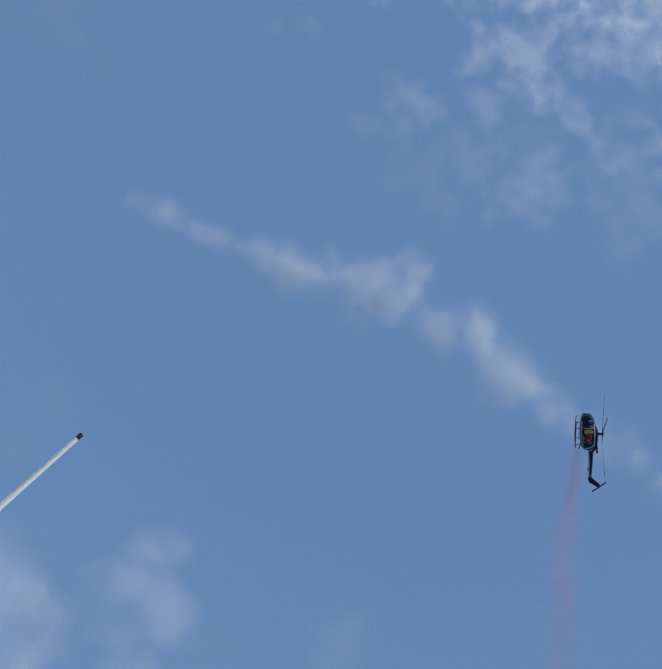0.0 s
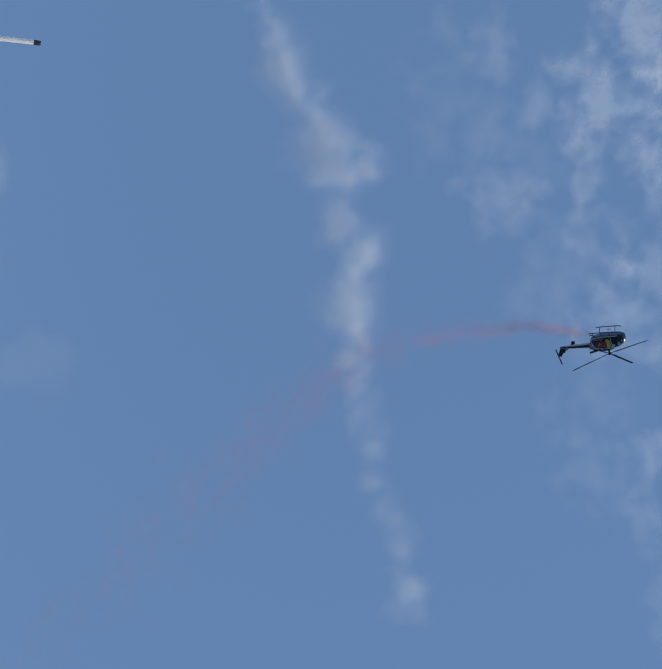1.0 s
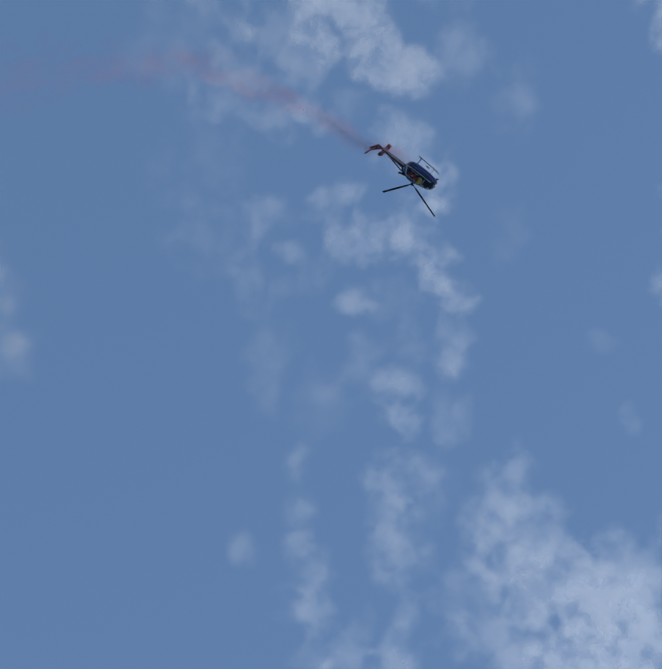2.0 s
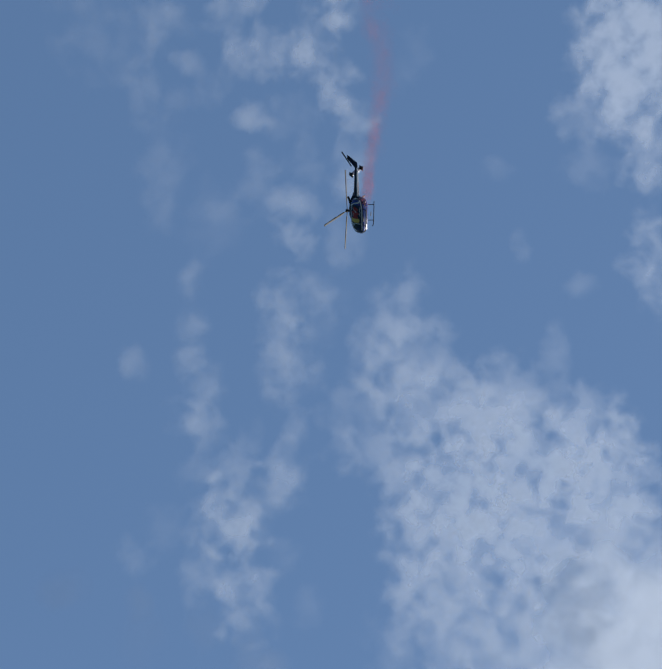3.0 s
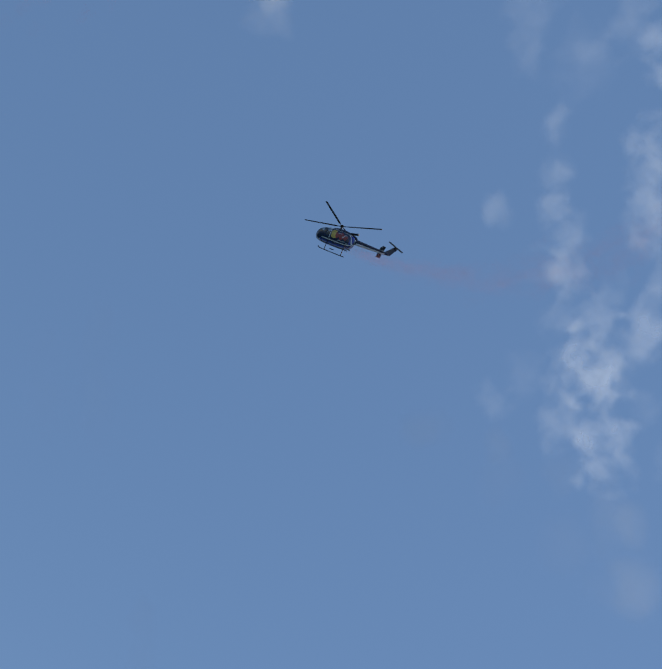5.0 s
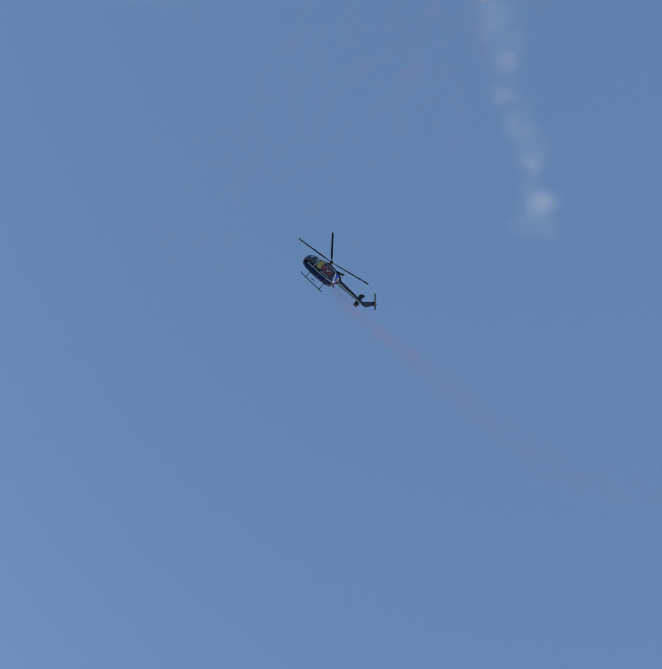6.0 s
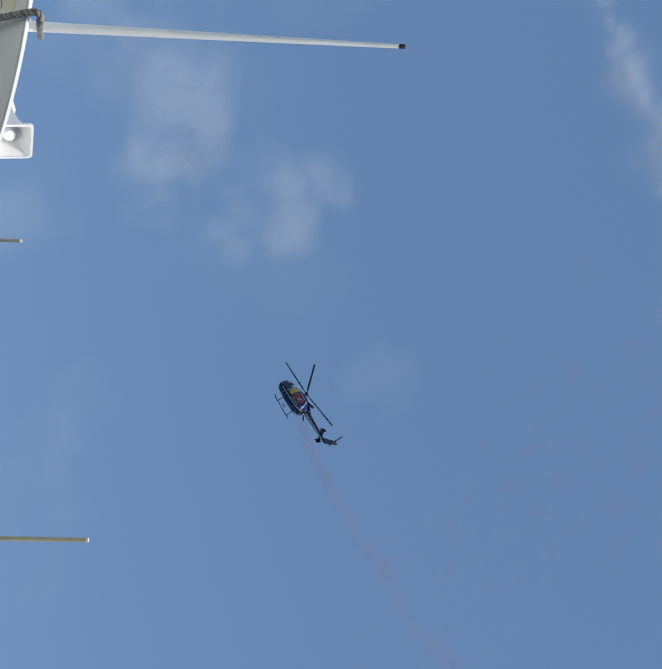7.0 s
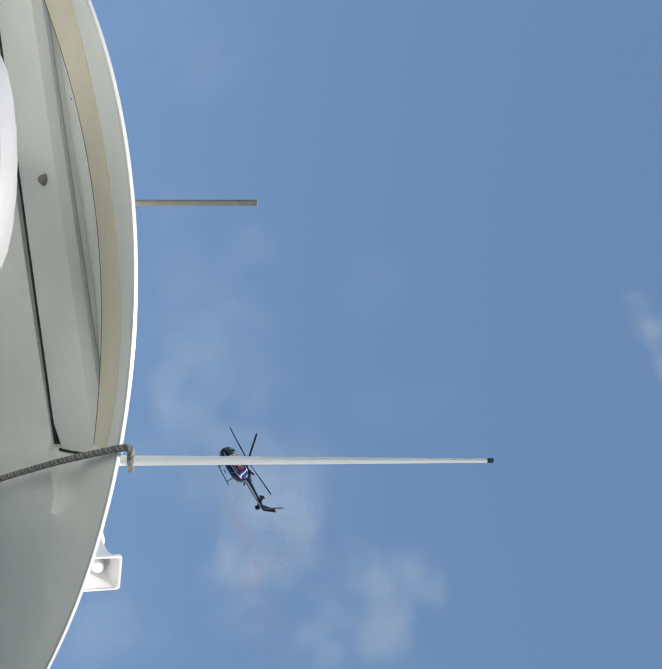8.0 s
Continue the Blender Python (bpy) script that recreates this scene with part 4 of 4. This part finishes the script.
cloud(92.7, 54.0, 1.15, 2.34, 24, 0.13, 0.00)
cloud(90.7, 55.6, 1.73, 1.51, 26, 0.13, 0.00)
cloud(92.4, 56.5, 1.44, 1.87, 24, 0.09, 0.00)
cloud(90.6, 48.5, 3.00, 3.18, 25, 0.34, 0.00)
cloud(92.6, 48.3, 2.12, 2.30, 24, 0.28, 0.00)
cloud(91.1, 45.8, 2.17, 2.62, 25, 0.22, 0.00)
cloud(94.4, 45.7, 2.63, 4.21, 22, 0.30, 0.00)
cloud(86.3, 45.1, 1.55, 1.80, 28, 0.13, 0.00)
cloud(88.2, 43.3, 1.44, 1.54, 26, 0.14, 0.00)
cloud(89.5, 41.8, 2.11, 2.22, 25, 0.07, 0.00)
cloud(95.8, 47.9, 1.49, 1.84, 21, 0.10, 0.00)
cloud(92.7, 43.5, 1.80, 2.15, 23, 0.11, 0.00)
cloud(98.6, 46.2, 1.47, 1.83, 19, 0.06, 0.00)
cloud(82.7, 41.8, 2.17, 1.40, 30, 0.06, 0.00)
cloud(87.2, 46.6, 2.27, 2.16, 28, 0.06, 0.00)
cloud(76.7, 61.4, 1.85, 0.93, 38, 0.09, 0.00)
cloud(97.2, 60.3, 2.16, 4.68, -5, 0.22, 0.09)
cloud(100.7, 59.3, 3.59, 3.41, 17, 0.24, 0.09)
cloud(97.0, 55.9, 2.88, 2.16, 20, 0.12, 0.09)
cloud(103.3, 57.5, 4.29, 3.22, 15, 0.28, 0.09)
cloud(100.3, 54.4, 3.58, 2.51, 18, 0.22, 0.09)
cloud(108.4, 56.8, 3.89, 3.53, 11, 0.31, 0.09)
cloud(110.2, 58.5, 3.16, 3.16, 9, 0.25, 0.09)
cloud(106.9, 53.5, 5.30, 4.59, 12, 0.36, 0.09)
cloud(112.5, 55.5, 5.23, 4.53, 8, 0.34, 0.09)
cloud(117.8, 56.8, 3.59, 3.93, 3, 0.31, 0.09)
cloud(114.3, 60.2, 1.11, 3.30, 5, 0.12, 0.09)
cloud(119.6, 54.8, 4.05, 5.07, 2, 0.33, 0.09)
cloud(106.2, 50.6, 3.70, 5.28, 13, 0.27, 0.09)
cloud(110.7, 51.2, 5.22, 4.87, 10, 0.31, 0.09)
cloud(115.7, 52.4, 5.13, 4.79, 6, 0.30, 0.09)
cloud(120.6, 51.8, 4.00, 5.00, 2, 0.24, 0.09)
cloud(108.7, 47.7, 4.85, 4.85, 12, 0.24, 0.09)
cloud(118.5, 49.4, 3.68, 3.52, 4, 0.24, 0.09)
cloud(106.7, 45.9, 3.81, 3.81, 13, 0.10, 0.09)
cloud(112.4, 47.1, 4.10, 3.76, 9, 0.13, 0.09)
cloud(110.7, 43.3, 5.50, 4.47, 12, 0.12, 0.09)
cloud(96.3, 42.6, 2.19, 4.24, 22, 0.14, 0.00)
cloud(98.1, 42.7, 1.48, 1.94, 21, 0.13, 0.00)
cloud(99.1, 40.0, 3.31, 2.16, 20, 0.14, 0.00)
cloud(94.7, 40.6, 2.17, 2.62, 23, 0.09, 0.00)
cloud(117.1, 48.1, 5.06, 5.40, 7, 0.27, 0.09)
cloud(114.7, 44.9, 4.41, 5.09, 9, 0.14, 0.09)
cloud(72.5, 65.8, 1.46, 1.25, 43, 0.21, 0.00)
cloud(125.9, 42.6, 10.66, 12.60, 27, 0.85, 0.34)
cloud(113.8, 46.4, 3.76, 3.76, 10, 0.11, 0.09)
cloud(78.6, 52.9, 1.24, 1.41, 36, 0.07, 0.00)
cloud(99.8, 40.1, 2.10, 2.45, 21, 0.14, 0.00)
cloud(83.0, 41.6, 1.95, 1.24, 32, 0.06, 0.00)
cloud(78.2, 52.9, 1.00, 1.43, 37, 0.07, 0.00)
cloud(55.8, 52.1, 1.03, 1.64, 55, 0.09, 0.00)
cloud(54.2, 51.0, 1.02, 1.36, 56, 0.05, 0.00)
cloud(70.1, 60.4, 1.53, 4.07, 42, 0.07, 0.00)
cloud(54.7, 51.5, 2.25, 1.56, 55, 0.09, 0.00)
cloud(63.8, 31.8, 2.21, 4.09, 46, 0.04, 0.00)
cloud(65.9, 33.5, 1.73, 7.28, 45, 0.05, 0.00)
cloud(77.3, 25.5, 1.43, 4.08, 37, 0.09, 0.00)
cloud(83.5, 42.2, 2.32, 1.50, 34, 0.06, 0.00)
cloud(28.7, 40.0, 3.57, 3.34, 75, 0.06, 0.00)
cloud(20.0, 34.4, 6.84, 5.13, 81, 0.04, 0.00)
cloud(10.8, 32.8, 4.33, 4.77, 66, 0.33, 0.06)
cloud(8.8, 31.1, 5.60, 5.60, 88, 0.19, 0.00)
cloud(13.2, 32.0, 4.38, 4.82, 85, 0.19, 0.00)
cloud(5.8, 30.3, 7.21, 5.09, 90, 0.14, 0.00)
cloud(16.3, 37.0, 5.37, 5.37, 83, 0.22, 0.00)
cloud(15.5, 38.4, 3.58, 3.58, 83, 0.13, 0.00)
cloud(14.9, 24.7, 4.62, 5.04, 84, 0.19, 0.00)
cloud(28.5, 24.0, 1.62, 5.54, 75, 0.11, 0.00)
cloud(29.7, 22.7, 4.63, 10.95, 74, 0.06, 0.00)
cloud(21.2, 37.2, 4.50, 4.50, 80, 0.06, 0.00)
cloud(1.9, 30.5, 5.73, 9.70, 90, 0.14, 0.00)
cloud(-5.2, 31.3, 3.47, 2.39, 95, 0.12, 0.00)
cloud(-2.4, 28.4, 4.75, 8.63, 93, 0.10, 0.00)
cloud(5.3, 29.0, 5.28, 5.72, 88, 0.14, 0.00)
cloud(28.4, 40.0, 2.84, 2.84, 74, 0.09, 0.00)
cloud(25.4, 24.7, 4.66, 3.81, 76, 0.06, 0.00)
cloud(7.0, 34.3, 3.59, 4.94, 87, 0.09, 0.00)
cloud(-16.3, 27.9, 7.33, 5.17, 100, 0.09, 0.00)
cloud(-19.5, 49.4, 3.28, 3.70, 102, 0.09, 0.00)
cloud(4.3, 39.0, 5.84, 2.47, 87, 0.06, 0.00)
cloud(-3.1, 37.8, 3.60, 3.15, 92, 0.05, 0.00)
cloud(13.4, 31.6, 5.29, 4.85, 82, 0.14, 0.00)
cloud(-110.1, 88.7, 5.02, 7.13, -156, 0.95, 0.28)
white_trail()
WISPS = red_trail()


def motions():
    walk(HELI, [(t, glide(t)) for t in STEPS])
    walk(ROTOR, [(i / 30, pose(0, 0, 1.6, 0, 0, float(np.interp(i / 30, PHASE_T, PHASE_A)) + 84.0 * i)) for i in range(241)])
    walk(TAIL_ROTOR, [(i / 30, pose(-6.42, 0.36, 1.5, 0, 40 + 77.0 * i, 0)) for i in range(241)])
    for wisp, rows in WISPS:
        walk(wisp, rows)


PHASE_T = (0.0, 0.5, 1.0, 1.5, 3.0, 3.5, 4.0, 4.5, 5.0, 6.5, 7.0, 8.0)
PHASE_A = (45, 36, 35, 31, 0, 7, -12, -35, -33, -12, -10, -6)
motions()
